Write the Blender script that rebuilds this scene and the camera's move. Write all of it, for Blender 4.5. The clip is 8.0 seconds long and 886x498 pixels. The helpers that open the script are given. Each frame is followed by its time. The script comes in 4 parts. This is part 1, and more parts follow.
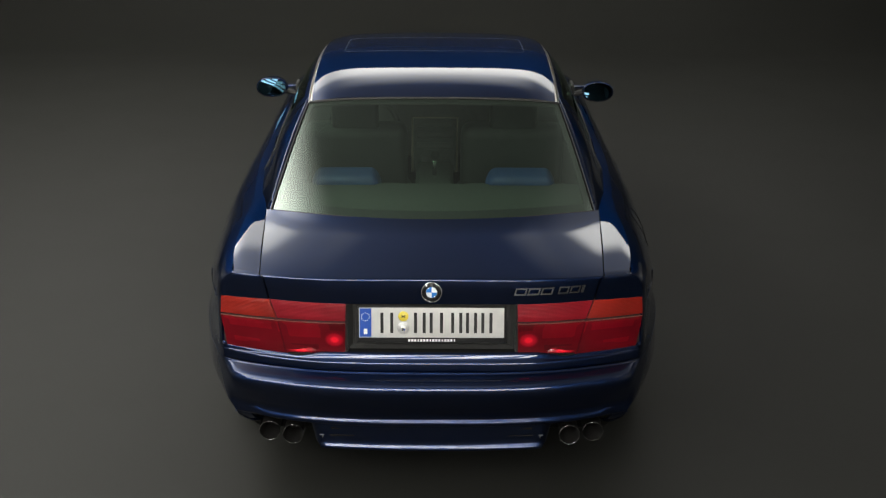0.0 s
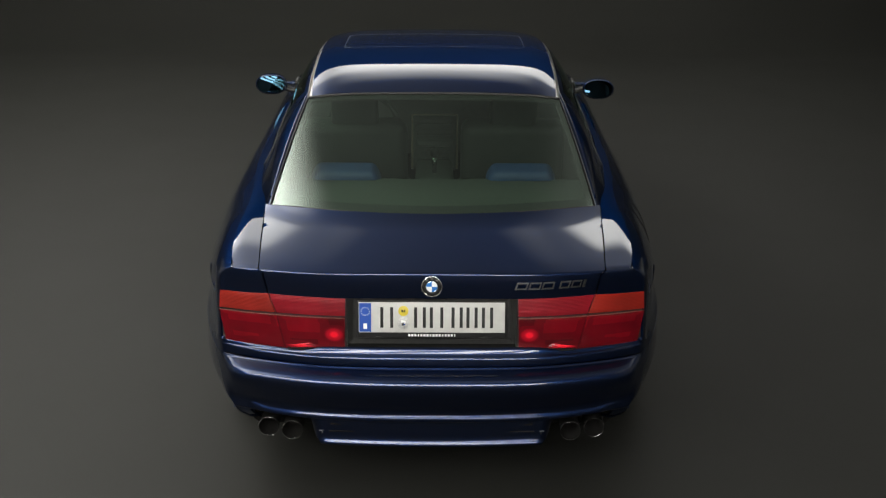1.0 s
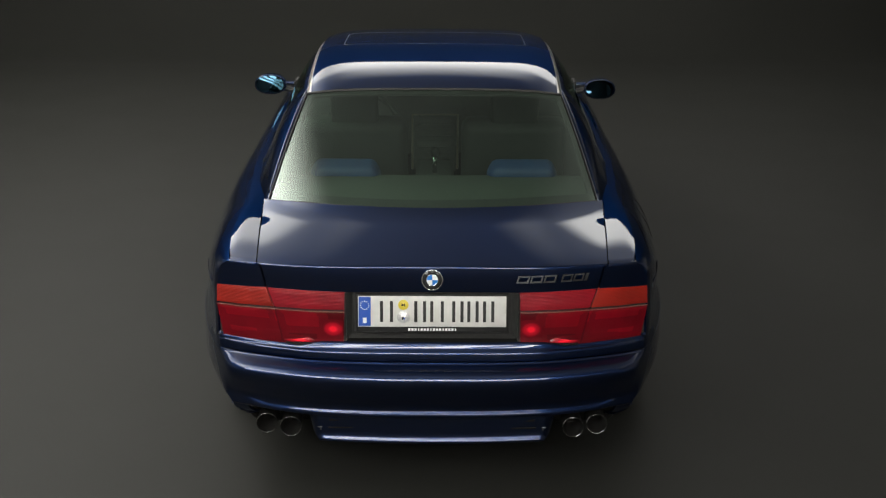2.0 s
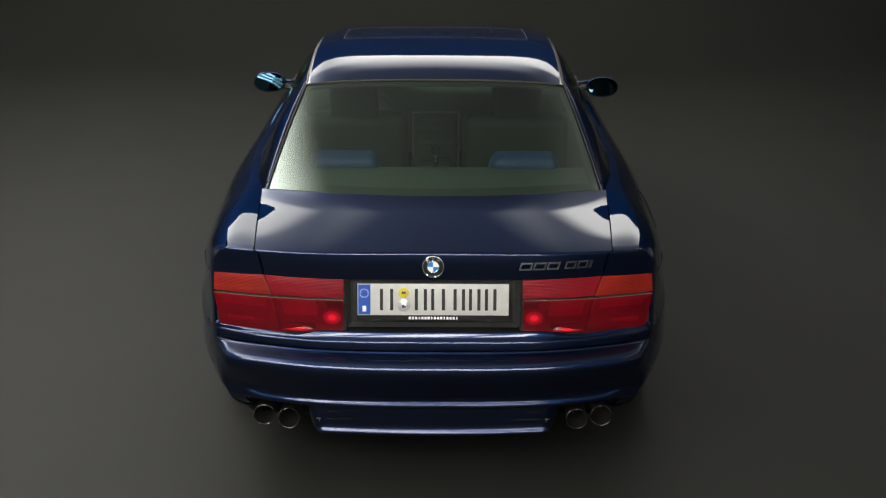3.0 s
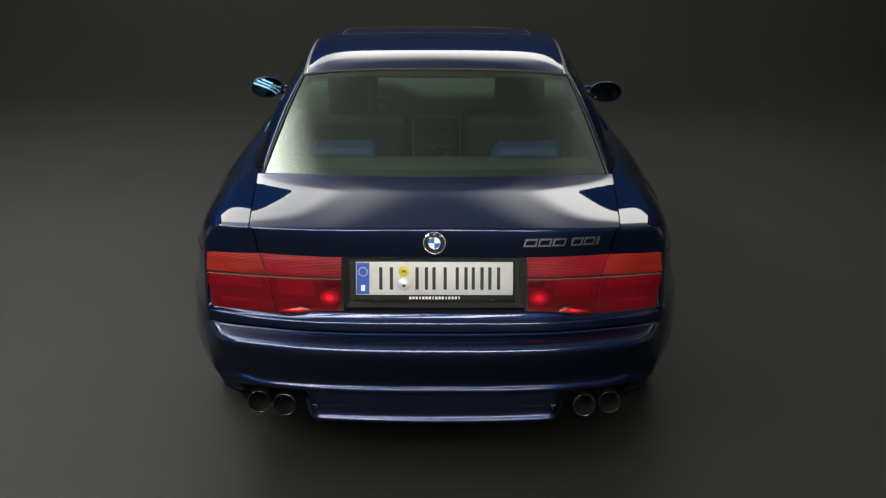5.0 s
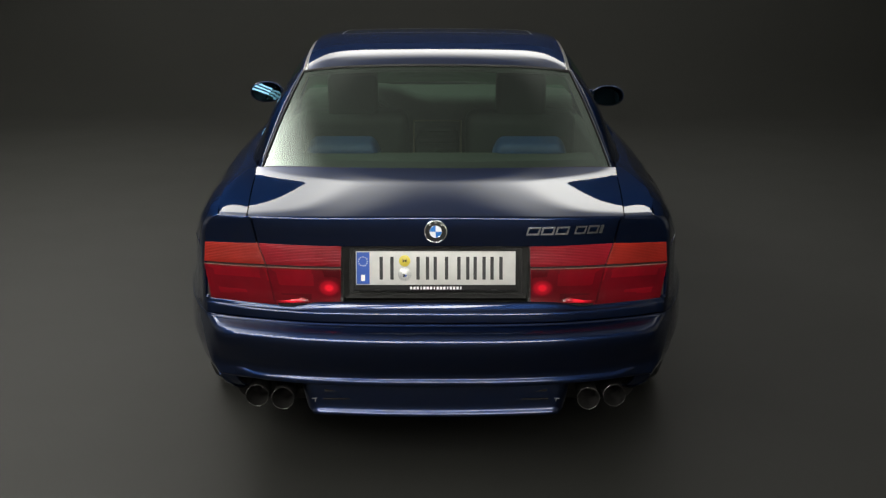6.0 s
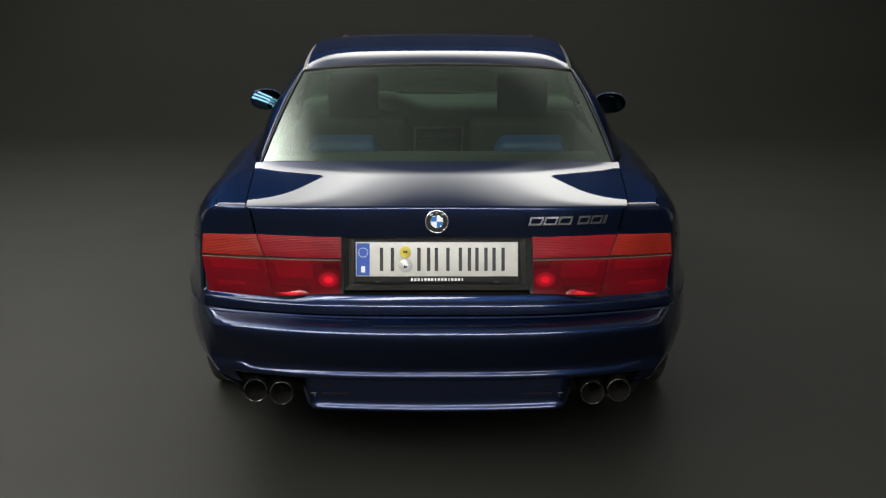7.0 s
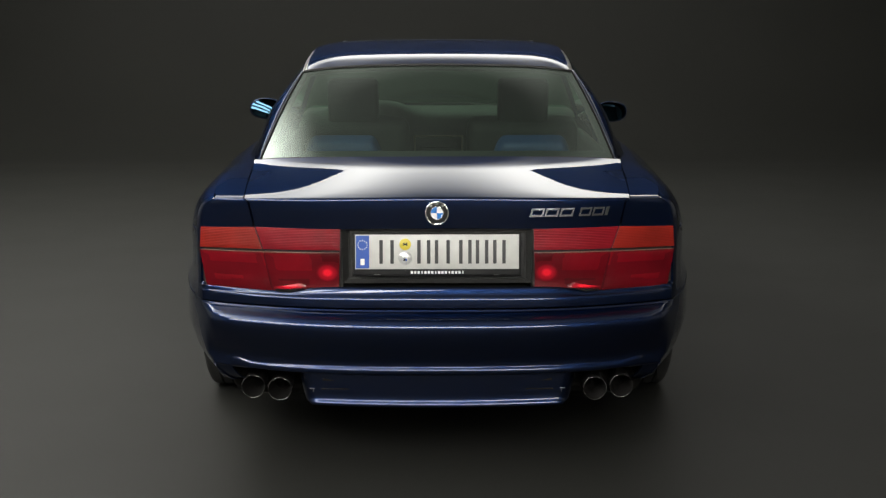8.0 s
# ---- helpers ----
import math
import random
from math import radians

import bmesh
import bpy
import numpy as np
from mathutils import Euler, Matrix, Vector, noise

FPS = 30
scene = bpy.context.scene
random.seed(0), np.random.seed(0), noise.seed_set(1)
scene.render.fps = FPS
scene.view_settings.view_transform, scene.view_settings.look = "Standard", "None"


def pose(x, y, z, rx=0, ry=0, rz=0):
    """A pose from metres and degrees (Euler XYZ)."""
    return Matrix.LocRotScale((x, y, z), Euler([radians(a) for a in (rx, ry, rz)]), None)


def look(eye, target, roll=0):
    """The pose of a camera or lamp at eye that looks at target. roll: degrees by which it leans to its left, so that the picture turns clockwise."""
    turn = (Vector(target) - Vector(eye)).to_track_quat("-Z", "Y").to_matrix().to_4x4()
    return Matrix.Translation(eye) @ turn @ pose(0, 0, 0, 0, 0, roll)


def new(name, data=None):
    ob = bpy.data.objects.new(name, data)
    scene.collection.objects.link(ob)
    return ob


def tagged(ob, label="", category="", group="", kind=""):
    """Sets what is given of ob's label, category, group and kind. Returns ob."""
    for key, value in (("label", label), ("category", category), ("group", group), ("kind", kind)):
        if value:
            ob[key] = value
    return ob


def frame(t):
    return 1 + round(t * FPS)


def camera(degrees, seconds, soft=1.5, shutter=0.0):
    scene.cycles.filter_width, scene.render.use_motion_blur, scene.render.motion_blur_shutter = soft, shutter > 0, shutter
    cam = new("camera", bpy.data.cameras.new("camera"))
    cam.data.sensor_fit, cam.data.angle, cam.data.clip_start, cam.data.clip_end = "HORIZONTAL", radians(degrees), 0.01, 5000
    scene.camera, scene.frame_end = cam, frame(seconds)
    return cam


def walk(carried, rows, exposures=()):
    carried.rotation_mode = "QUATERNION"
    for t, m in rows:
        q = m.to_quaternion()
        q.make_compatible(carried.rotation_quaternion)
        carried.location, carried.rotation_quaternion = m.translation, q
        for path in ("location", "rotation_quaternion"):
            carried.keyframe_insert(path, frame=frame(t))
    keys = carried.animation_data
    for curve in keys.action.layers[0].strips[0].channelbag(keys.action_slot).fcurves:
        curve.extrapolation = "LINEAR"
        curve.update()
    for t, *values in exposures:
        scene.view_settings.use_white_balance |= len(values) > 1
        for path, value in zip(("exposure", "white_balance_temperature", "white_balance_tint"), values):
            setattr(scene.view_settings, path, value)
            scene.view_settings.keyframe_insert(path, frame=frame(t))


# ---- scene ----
cam = camera(36.8, 8.0, soft=1.3)
walk(cam, [
    (0, look((0.0269, -4.3745, 2.5894), (0.0392, -0.1352, 1.0801), 0.260)),
    (0.5, look((0.0250, -4.3695, 2.5714), (0.0396, -0.1286, 1.0666), 0.272)),
    (1, look((0.0232, -4.3560, 2.5426), (0.0381, -0.1112, 1.0488), 0.288)),
    (1.5, look((0.0227, -4.3428, 2.5010), (0.0373, -0.0900, 1.0299), 0.295)),
    (3, look((0.0200, -4.2801, 2.3043), (0.0331, 0.0054, 0.9315), 0.269)),
    (3.5, look((0.0193, -4.2609, 2.2223), (0.0306, 0.0380, 0.8923), 0.254)),
    (4, look((0.0190, -4.2440, 2.1428), (0.0292, 0.0697, 0.8614), 0.228)),
    (4.5, look((0.0186, -4.2228, 2.0639), (0.0292, 0.1066, 0.8368), 0.195)),
    (6, look((0.0135, -4.1710, 1.8296), (0.0241, 0.2008, 0.7634), 0.061)),
    (6.5, look((0.0126, -4.1537, 1.7492), (0.0219, 0.2323, 0.7425), 0.019)),
    (7, look((0.0126, -4.1426, 1.6712), (0.0201, 0.2570, 0.7259), -0.023)),
    (7.5, look((0.0135, -4.1381, 1.5977), (0.0198, 0.2740, 0.7125), -0.059)),
    (8, look((0.0140, -4.1261, 1.5231), (0.0193, 0.2980, 0.7001), -0.095)),
])

# ---- world and light ----
world = bpy.data.worlds.new("studio_world")
scene.world = world
world.use_nodes = True
world.node_tree.nodes["Background"].inputs["Color"].default_value = (0.0, 0.0, 0.0, 1)
world.node_tree.nodes["Background"].inputs["Strength"].default_value = 0.0
scene.view_settings.exposure = 0.17
STRIP = 17.0   # strip lights behind the camera

BOX_Z, BOX_X0, BOX_X1, BOX_Y0, BOX_Y1 = 4.3, -4.0, 4.0, -2.3, 8.6   # overhead softbox


# ---- materials ----
def mat(name, color, rough=0.5, metal=0.0, coat=0.0, coat_rough=0.03, spec=0.5, trans=0.0, ior=1.5):
    m = bpy.data.materials.new(name)
    m.use_nodes = True
    b = m.node_tree.nodes["Principled BSDF"]
    b.inputs["Base Color"].default_value = (*color, 1)
    b.inputs["Roughness"].default_value = rough
    b.inputs["Metallic"].default_value = metal
    b.inputs["Coat Weight"].default_value = coat
    b.inputs["Coat Roughness"].default_value = coat_rough
    b.inputs["Specular IOR Level"].default_value = spec
    b.inputs["Transmission Weight"].default_value = trans
    b.inputs["IOR"].default_value = ior
    return m


def node(m, kind, **values):
    n = m.node_tree.nodes.new(kind)
    for key, value in values.items():
        n.inputs[key].default_value = value
    return n


def link(m, a, out, b, inp):
    m.node_tree.links.new(a.outputs[out], b.inputs[inp])


def bsdf(m):
    return m.node_tree.nodes["Principled BSDF"]


def vary(m, scale, low, high, detail=4.0, rough=None, bump=0.0, bump_scale=None, stretch=None):
    """Noise over the base colour, the roughness and a fine relief."""
    coords = node(m, "ShaderNodeTexCoord")
    src = (coords, "Object")
    if stretch:
        mp = node(m, "ShaderNodeMapping", Scale=stretch)
        link(m, coords, "Object", mp, "Vector")
        src = (mp, "Vector")
    n = node(m, "ShaderNodeTexNoise", Scale=scale, Detail=detail)
    link(m, src[0], src[1], n, "Vector")
    ramp = node(m, "ShaderNodeValToRGB")
    ramp.color_ramp.elements[0].position, ramp.color_ramp.elements[1].position = 0.3, 0.7
    ramp.color_ramp.elements[0].color = (*low, 1)
    ramp.color_ramp.elements[1].color = (*high, 1)
    link(m, n, "Fac", ramp, "Fac")
    link(m, ramp, "Color", bsdf(m), "Base Color")
    if rough:
        mr = node(m, "ShaderNodeMapRange")
        mr.inputs["To Min"].default_value, mr.inputs["To Max"].default_value = rough
        link(m, n, "Fac", mr, "Value")
        link(m, mr, "Result", bsdf(m), "Roughness")
    if bump:
        n2 = node(m, "ShaderNodeTexNoise", Scale=bump_scale or scale * 8, Detail=3.0)
        link(m, src[0], src[1], n2, "Vector")
        bp = node(m, "ShaderNodeBump", Strength=bump, Distance=0.002)
        link(m, n2, "Fac", bp, "Height")
        link(m, bp, "Normal", bsdf(m), "Normal")
    return m


paint = mat("navy_metallic_paint", (0.0078, 0.0198, 0.068), rough=0.40, metal=1.0, coat=1.0, coat_rough=0.012)
vary(paint, 900.0, (0.0071, 0.0182, 0.062), (0.0085, 0.0214, 0.074), detail=2.0)
bsdf(paint).inputs["Specular Tint"].default_value = (0.45, 0.485, 0.62, 1)
gap_black = mat("gap_black", (0.012, 0.012, 0.012), rough=0.9, spec=0.1)
trim_black = vary(mat("black_trim", (0.012, 0.012, 0.012), rough=0.45), 60.0, (0.016, 0.016, 0.016), (0.024, 0.024, 0.022), bump=0.15, bump_scale=700.0)
rubber = vary(mat("rubber", (0.012, 0.012, 0.012), rough=0.7), 40.0, (0.018, 0.018, 0.018), (0.028, 0.028, 0.027), bump=0.3)
seal_grey = mat("seal_grey", (0.07, 0.08, 0.10), rough=0.4)
chrome = mat("chrome", (0.75, 0.75, 0.76), rough=0.18, metal=1.0)
script_chrome = mat("smoked_chrome", (0.24, 0.25, 0.29), rough=0.22, metal=1.0)
gutter_metal = mat("satin_gutter_metal", (0.55, 0.54, 0.52), rough=0.3, metal=1.0)
steel = vary(mat("exhaust_steel", (0.5, 0.49, 0.47), rough=0.22, metal=1.0), 30.0, (0.26, 0.255, 0.245), (0.36, 0.355, 0.34), rough=(0.18, 0.34))
# near-black colour stands in for the shade in and around the pipes
exhaust_black = mat("exhaust_black", (0.009, 0.0085, 0.008), rough=0.9, spec=0.1)
alloy = vary(mat("wheel_alloy", (0.45, 0.45, 0.46), rough=0.3, metal=0.9), 20.0, (0.4, 0.4, 0.41), (0.5, 0.5, 0.51))
plate_white = vary(mat("plate_white", (0.74, 0.74, 0.70), rough=0.35), 25.0, (0.48, 0.48, 0.455), (0.54, 0.54, 0.51))
plate_black = mat("plate_black", (0.012, 0.012, 0.012), rough=0.4)
plate_blue = mat("plate_blue", (0.012, 0.07, 0.36), rough=0.4)
plate_yellow = mat("seal_yellow", (0.62, 0.50, 0.05), rough=0.4)
seal_silver = vary(mat("seal_silver", (0.5, 0.5, 0.48), rough=0.35, metal=0.4), 200.0, (0.36, 0.37, 0.37), (0.6, 0.6, 0.57))
white_paint = mat("print_white", (0.8, 0.8, 0.78), rough=0.4)
badge_white = mat("badge_white", (0.8, 0.8, 0.8), rough=0.15, coat=1.0)
badge_blue = mat("badge_blue", (0.03, 0.17, 0.52), rough=0.15, coat=1.0)
badge_black = mat("badge_black", (0.01, 0.01, 0.012), rough=0.15, coat=1.0)


def lens_mat(name, color, ribs, coat_rough=0.05):
    m = mat(name, color, rough=0.35, coat=0.35, coat_rough=coat_rough, spec=0.2)
    coords = node(m, "ShaderNodeTexCoord")
    if ribs:
        w = node(m, "ShaderNodeTexWave", Scale=ribs, Distortion=0.0)
        w.bands_direction = "Z"
        link(m, coords, "Object", w, "Vector")
        bp = node(m, "ShaderNodeBump", Strength=0.38, Distance=0.003)
        link(m, w, "Color", bp, "Height")
        link(m, bp, "Normal", bsdf(m), "Normal")
    n = node(m, "ShaderNodeTexNoise", Scale=7.0, Detail=2.0)
    link(m, coords, "Object", n, "Vector")
    ramp = node(m, "ShaderNodeValToRGB")
    ramp.color_ramp.elements[0].position, ramp.color_ramp.elements[1].position = 0.3, 0.7
    ramp.color_ramp.elements[0].color = (*(c * 0.8 for c in color), 1)
    ramp.color_ramp.elements[1].color = (*(c * 1.2 for c in color), 1)
    link(m, n, "Fac", ramp, "Fac")
    link(m, ramp, "Color", bsdf(m), "Base Color")
    return m


lens_pink = lens_mat("ribbed_rose_lens", (0.225, 0.0065, 0.014), 60.0)
lens_amber = lens_mat("ribbed_amber_lens", (0.245, 0.0145, 0.009), 60.0)
lens_red = lens_mat("red_lens", (0.100, 0.0009, 0.0045), 0)
lens_mid = lens_mat("mid_red_lens", (0.150, 0.0012, 0.006), 0)


def glow_reflector_mat():
    """Reflector under the lens with a painted glow: brightest at its core, running out into the red of the lens."""
    m = mat("painted_glow_reflector", (0.5, 0.006, 0.02), rough=0.35, coat=0.35, coat_rough=0.05, spec=0.2)
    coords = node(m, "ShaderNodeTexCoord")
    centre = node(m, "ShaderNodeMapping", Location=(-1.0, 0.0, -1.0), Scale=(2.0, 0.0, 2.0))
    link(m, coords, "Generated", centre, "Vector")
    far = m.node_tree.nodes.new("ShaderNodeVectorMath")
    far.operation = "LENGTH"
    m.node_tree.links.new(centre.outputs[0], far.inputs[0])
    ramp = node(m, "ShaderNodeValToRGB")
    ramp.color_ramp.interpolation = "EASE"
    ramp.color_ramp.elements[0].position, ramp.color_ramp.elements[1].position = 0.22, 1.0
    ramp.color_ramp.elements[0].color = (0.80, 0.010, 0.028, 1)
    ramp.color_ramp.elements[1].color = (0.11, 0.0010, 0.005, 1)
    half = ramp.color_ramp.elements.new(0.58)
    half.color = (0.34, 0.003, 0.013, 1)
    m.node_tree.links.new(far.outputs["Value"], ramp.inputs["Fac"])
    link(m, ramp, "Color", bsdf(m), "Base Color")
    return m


lens_glow = glow_reflector_mat()
lamp_lip = mat("pale_lamp_lip", (0.20, 0.13, 0.09), rough=0.4)
lens_deep = lens_mat("deep_red_lens", (0.068, 0.0006, 0.003), 0)


def glass_mat(name, tint):
    """Thin tinted pane: see-through with a mirror-like gloss."""
    m = bpy.data.materials.new(name)
    m.use_nodes = True
    nt = m.node_tree
    nt.nodes.clear()
    out = nt.nodes.new("ShaderNodeOutputMaterial")
    mix = nt.nodes.new("ShaderNodeMixShader")
    clear = nt.nodes.new("ShaderNodeBsdfTransparent")
    gloss = nt.nodes.new("ShaderNodeBsdfGlossy")
    fres = nt.nodes.new("ShaderNodeFresnel")
    fres.inputs["IOR"].default_value = 1.72
    clear.inputs["Color"].default_value = (*tint, 1)
    gloss.inputs["Roughness"].default_value = 0.02
    gloss.inputs["Color"].default_value = (0.86, 0.98, 0.90, 1)
    nt.links.new(fres.outputs[0], mix.inputs[0])
    nt.links.new(clear.outputs[0], mix.inputs[1])
    nt.links.new(gloss.outputs[0], mix.inputs[2])
    nt.links.new(mix.outputs[0], out.inputs["Surface"])
    return m


glass = glass_mat("green_tinted_glass", (0.56, 0.82, 0.64))
mirror_glass = mat("blue_mirror_glass", (0.020, 0.045, 0.068), rough=0.03, metal=1.0)
leather_black = vary(mat("black_leather", (0.012, 0.012, 0.012), rough=0.65, spec=0.25), 30.0, (0.016, 0.017, 0.016), (0.022, 0.023, 0.0215), bump=0.4, bump_scale=400.0)
leather_blue = vary(mat("blue_leather", (0.006, 0.024, 0.075), rough=0.6), 30.0, (0.005, 0.021, 0.068), (0.007, 0.027, 0.083), bump=0.4, bump_scale=400.0)
shelf_cloth = vary(mat("shelf_cloth", (0.055, 0.063, 0.052), rough=0.9), 80.0, (0.036, 0.041, 0.034), (0.043, 0.049, 0.041), bump=0.3, bump_scale=900.0)
dash_grey = vary(mat("dash_plastic", (0.03, 0.03, 0.03), rough=0.65, spec=0.3), 50.0, (0.028, 0.028, 0.028), (0.040, 0.040, 0.038), bump=0.3, bump_scale=600.0)
wood_trim = vary(mat("satin_trim", (0.16, 0.15, 0.12), rough=0.3), 40.0, (0.085, 0.06, 0.042), (0.12, 0.085, 0.06), stretch=(1, 8, 1))

floor_mat = mat("studio_floor_paint", (0.0172, 0.0172, 0.0155), rough=0.62, spec=0.3)
vary(floor_mat, 0.9, (0.0160, 0.0163, 0.0144), (0.0183, 0.0186, 0.0164), detail=8.0, rough=(0.56, 0.7), bump=0.06, bump_scale=220.0)
wall_mat = vary(mat("added_wall_grey", (0.30, 0.30, 0.28), rough=0.9, spec=0.2), 0.7, (0.43, 0.43, 0.40), (0.48, 0.48, 0.45), bump=0.1, bump_scale=60.0)


# ---- mesh helpers ----
def solve_spline(xs, ys):
    """Natural cubic spline through the points, as a function."""
    xs, ys = np.array(xs, float), np.array(ys, float)
    n, h = len(xs), np.diff(xs)
    a, r = np.eye(n), np.zeros(n)
    for i in range(1, n - 1):
        a[i, i - 1], a[i, i], a[i, i + 1] = h[i - 1], 2 * (h[i - 1] + h[i]), h[i]
        r[i] = 6 * ((ys[i + 1] - ys[i]) / h[i] - (ys[i] - ys[i - 1]) / h[i - 1])
    m = np.linalg.solve(a, r)

    def f(x):
        x = np.clip(np.asarray(x, float), xs[0], xs[-1])
        i = np.clip(np.searchsorted(xs, x) - 1, 0, n - 2)
        d0, d1 = x - xs[i], xs[i + 1] - x
        return (m[i] * d1 ** 3 + m[i + 1] * d0 ** 3) / (6 * h[i]) + (ys[i] / h[i] - m[i] * h[i] / 6) * d1 + (ys[i + 1] / h[i] - m[i + 1] * h[i] / 6) * d0
    return f


def part(name, bm, material, parent, label="", smooth=True):
    me = bpy.data.meshes.new(name)
    bm.normal_update()
    bm.to_mesh(me)
    bm.free()
    for p in me.polygons:
        p.use_smooth = smooth
    for m in (material if isinstance(material, (list, tuple)) else [material]):
        me.materials.append(m)
    ob = new(name, me)
    ob.parent = parent
    return tagged(ob, label=label)


def add_grid(bm, P, out=None, keep=None, close=False):
    """A sheet of quads through the points P[i, j]; its faces turn towards out (a vector, or a point as ('from', p))."""
    P = np.asarray(P, float)
    nu, nv = P.shape[:2]
    vs = [[bm.verts.new(P[i, j]) for j in range(nv)] for i in range(nu)]
    faces = []
    for i in range(nu - 1):
        for j in range(nv if close else nv - 1):
            if keep is not None and not keep[i][j]:
                continue
            k = (j + 1) % nv
            try:
                faces.append(bm.faces.new((vs[i][j], vs[i + 1][j], vs[i + 1][k], vs[i][k])))
            except ValueError:
                pass
    bm.normal_update()
    if out is not None and faces:
        total = 0.0
        for f in faces:
            ref = (f.calc_center_median() - Vector(out[1])) if isinstance(out[0], str) else Vector(out)
            total += f.normal.dot(ref) * f.calc_area()
        if total < 0:
            bmesh.ops.reverse_faces(bm, faces=faces)
    loose = [v for row in vs for v in row if not v.link_faces]
    for v in loose:
        bm.verts.remove(v)
    return faces


def weld(bm, d=0.0004):
    bmesh.ops.remove_doubles(bm, verts=bm.verts, dist=d)


def hem(bm, depth=0.012):
    """Turns the sheet's open edges inwards, so that a panel shows its thickness at the gaps."""
    bm.normal_update()
    edges = [e for e in bm.edges if len(e.link_faces) == 1]
    normals = {v: v.normal.copy() for e in edges for v in e.verts}
    got = bmesh.ops.extrude_edge_only(bm, edges=edges)
    moved = [g for g in got["geom"] if isinstance(g, bmesh.types.BMVert)]
    for v in moved:
        near = min((o for e in v.link_edges for o in (e.other_vert(v),) if o in normals), key=lambda o: (o.co - v.co).length, default=None)
        if near is not None:
            v.co -= normals[near] * depth
    for g in got["geom"]:
        if isinstance(g, bmesh.types.BMEdge) and g.is_valid:
            g.smooth = True
    for e in edges:
        e.smooth = False
    return bm


def mirrored(P):
    Q = np.array(P, float)
    Q[..., 0] *= -1
    return Q


def box_bm(size, at=(0, 0, 0), bevel=0.0, segments=2, rot=None, bm=None):
    bm = bm or bmesh.new()
    got = bmesh.ops.create_cube(bm, size=1.0)
    vs = got["verts"]
    m = Matrix.Translation(at) @ (rot or Matrix()) @ Matrix.Diagonal((*size, 1))
    bmesh.ops.transform(bm, matrix=m, verts=vs)
    if bevel:
        es = list({e for v in vs for e in v.link_edges})
        bmesh.ops.bevel(bm, geom=es, offset=bevel, segments=segments, affect="EDGES", profile=0.5)
    return bm


def lathe_bm(profile, n=48, m=None, bm=None):
    """Turns (radius, height) pairs round the z axis."""
    bm = bm or bmesh.new()
    rings = [[bm.verts.new((m or Matrix()) @ Vector((r * math.cos(a), r * math.sin(a), h))) for a in np.linspace(0, 2 * math.pi, n, endpoint=False)] for r, h in profile]
    for a, b in zip(rings, rings[1:]):
        for i in range(n):
            bm.faces.new((a[i], a[(i + 1) % n], b[(i + 1) % n], b[i]))
    return bm


def tube_bm(points, r, n=8, bm=None):
    """A round rod along the points."""
    bm = bm or bmesh.new()
    pts = [Vector(p) for p in points]
    rings = []
    for i, p in enumerate(pts):
        d = (pts[min(i + 1, len(pts) - 1)] - pts[max(i - 1, 0)]).normalized()
        s = d.cross(Vector((0, 0, 1)) if abs(d.z) < 0.9 else Vector((1, 0, 0))).normalized()
        u = s.cross(d)
        rings.append([bm.verts.new(p + r * (math.cos(a) * s + math.sin(a) * u)) for a in np.linspace(0, 2 * math.pi, n, endpoint=False)])
    for a, b in zip(rings, rings[1:]):
        for i in range(n):
            bm.faces.new((a[i], a[(i + 1) % n], b[(i + 1) % n], b[i]))
    bm.faces.new(rings[0][::-1])
    bm.faces.new(rings[-1])
    return bm


def thing(name, label, category, at=(0, 0, 0), kind="", group=""):
    ob = new(name)
    ob.empty_display_size = 0.1
    ob.location = at
    return tagged(ob, label=label, category=category, kind=kind, group=group)


# ---- studio: floor with a swept back wall, closed all round ----
def build_studio():
    bm = bmesh.new()
    half, r, y_back = 7.5, 3.2, 11.6
    line = [(y, 0.0) for y in np.linspace(-7.5, y_back - r, 12)]
    line += [(y_back - r + r * math.sin(a), r - r * math.cos(a)) for a in np.linspace(0.1, math.pi / 2, 16)]
    line += [(y_back, z) for z in (4.5, 6.0, 7.5)]
    P = np.array([[(x, y, z) for x in np.linspace(-half, half, 12)] for y, z in line])
    add_grid(bm, P, out=(0, -0.3, 1))
    floor = part("floor", bm, floor_mat, None)
    tagged(floor, "matt dark grey studio floor sweeping up into the back wall", "floor", kind="structure")
    # unseen walls and ceiling, added to close the room and bounce fill light
    for name, size, at in (("wall_west", (0.2, 19.4, 7.5), (-7.6, 2.1, 3.75)), ("wall_east", (0.2, 19.4, 7.5), (7.6, 2.1, 3.75)),
                           ("wall_south", (15.0, 0.2, 7.5), (0, -7.6, 3.75))):
        w = part(name, box_bm(size, at), wall_mat, None, smooth=False)
        tagged(w, "unseen grey wall added to close the studio and bounce light", "wall", kind="structure")
    c = part("ceiling", box_bm((15.4, 19.6, 0.2), (0, 2.1, 7.6)), wall_mat, None, smooth=False)
    tagged(c, "unseen grey ceiling added to close the studio and bounce light", "ceiling", kind="structure")


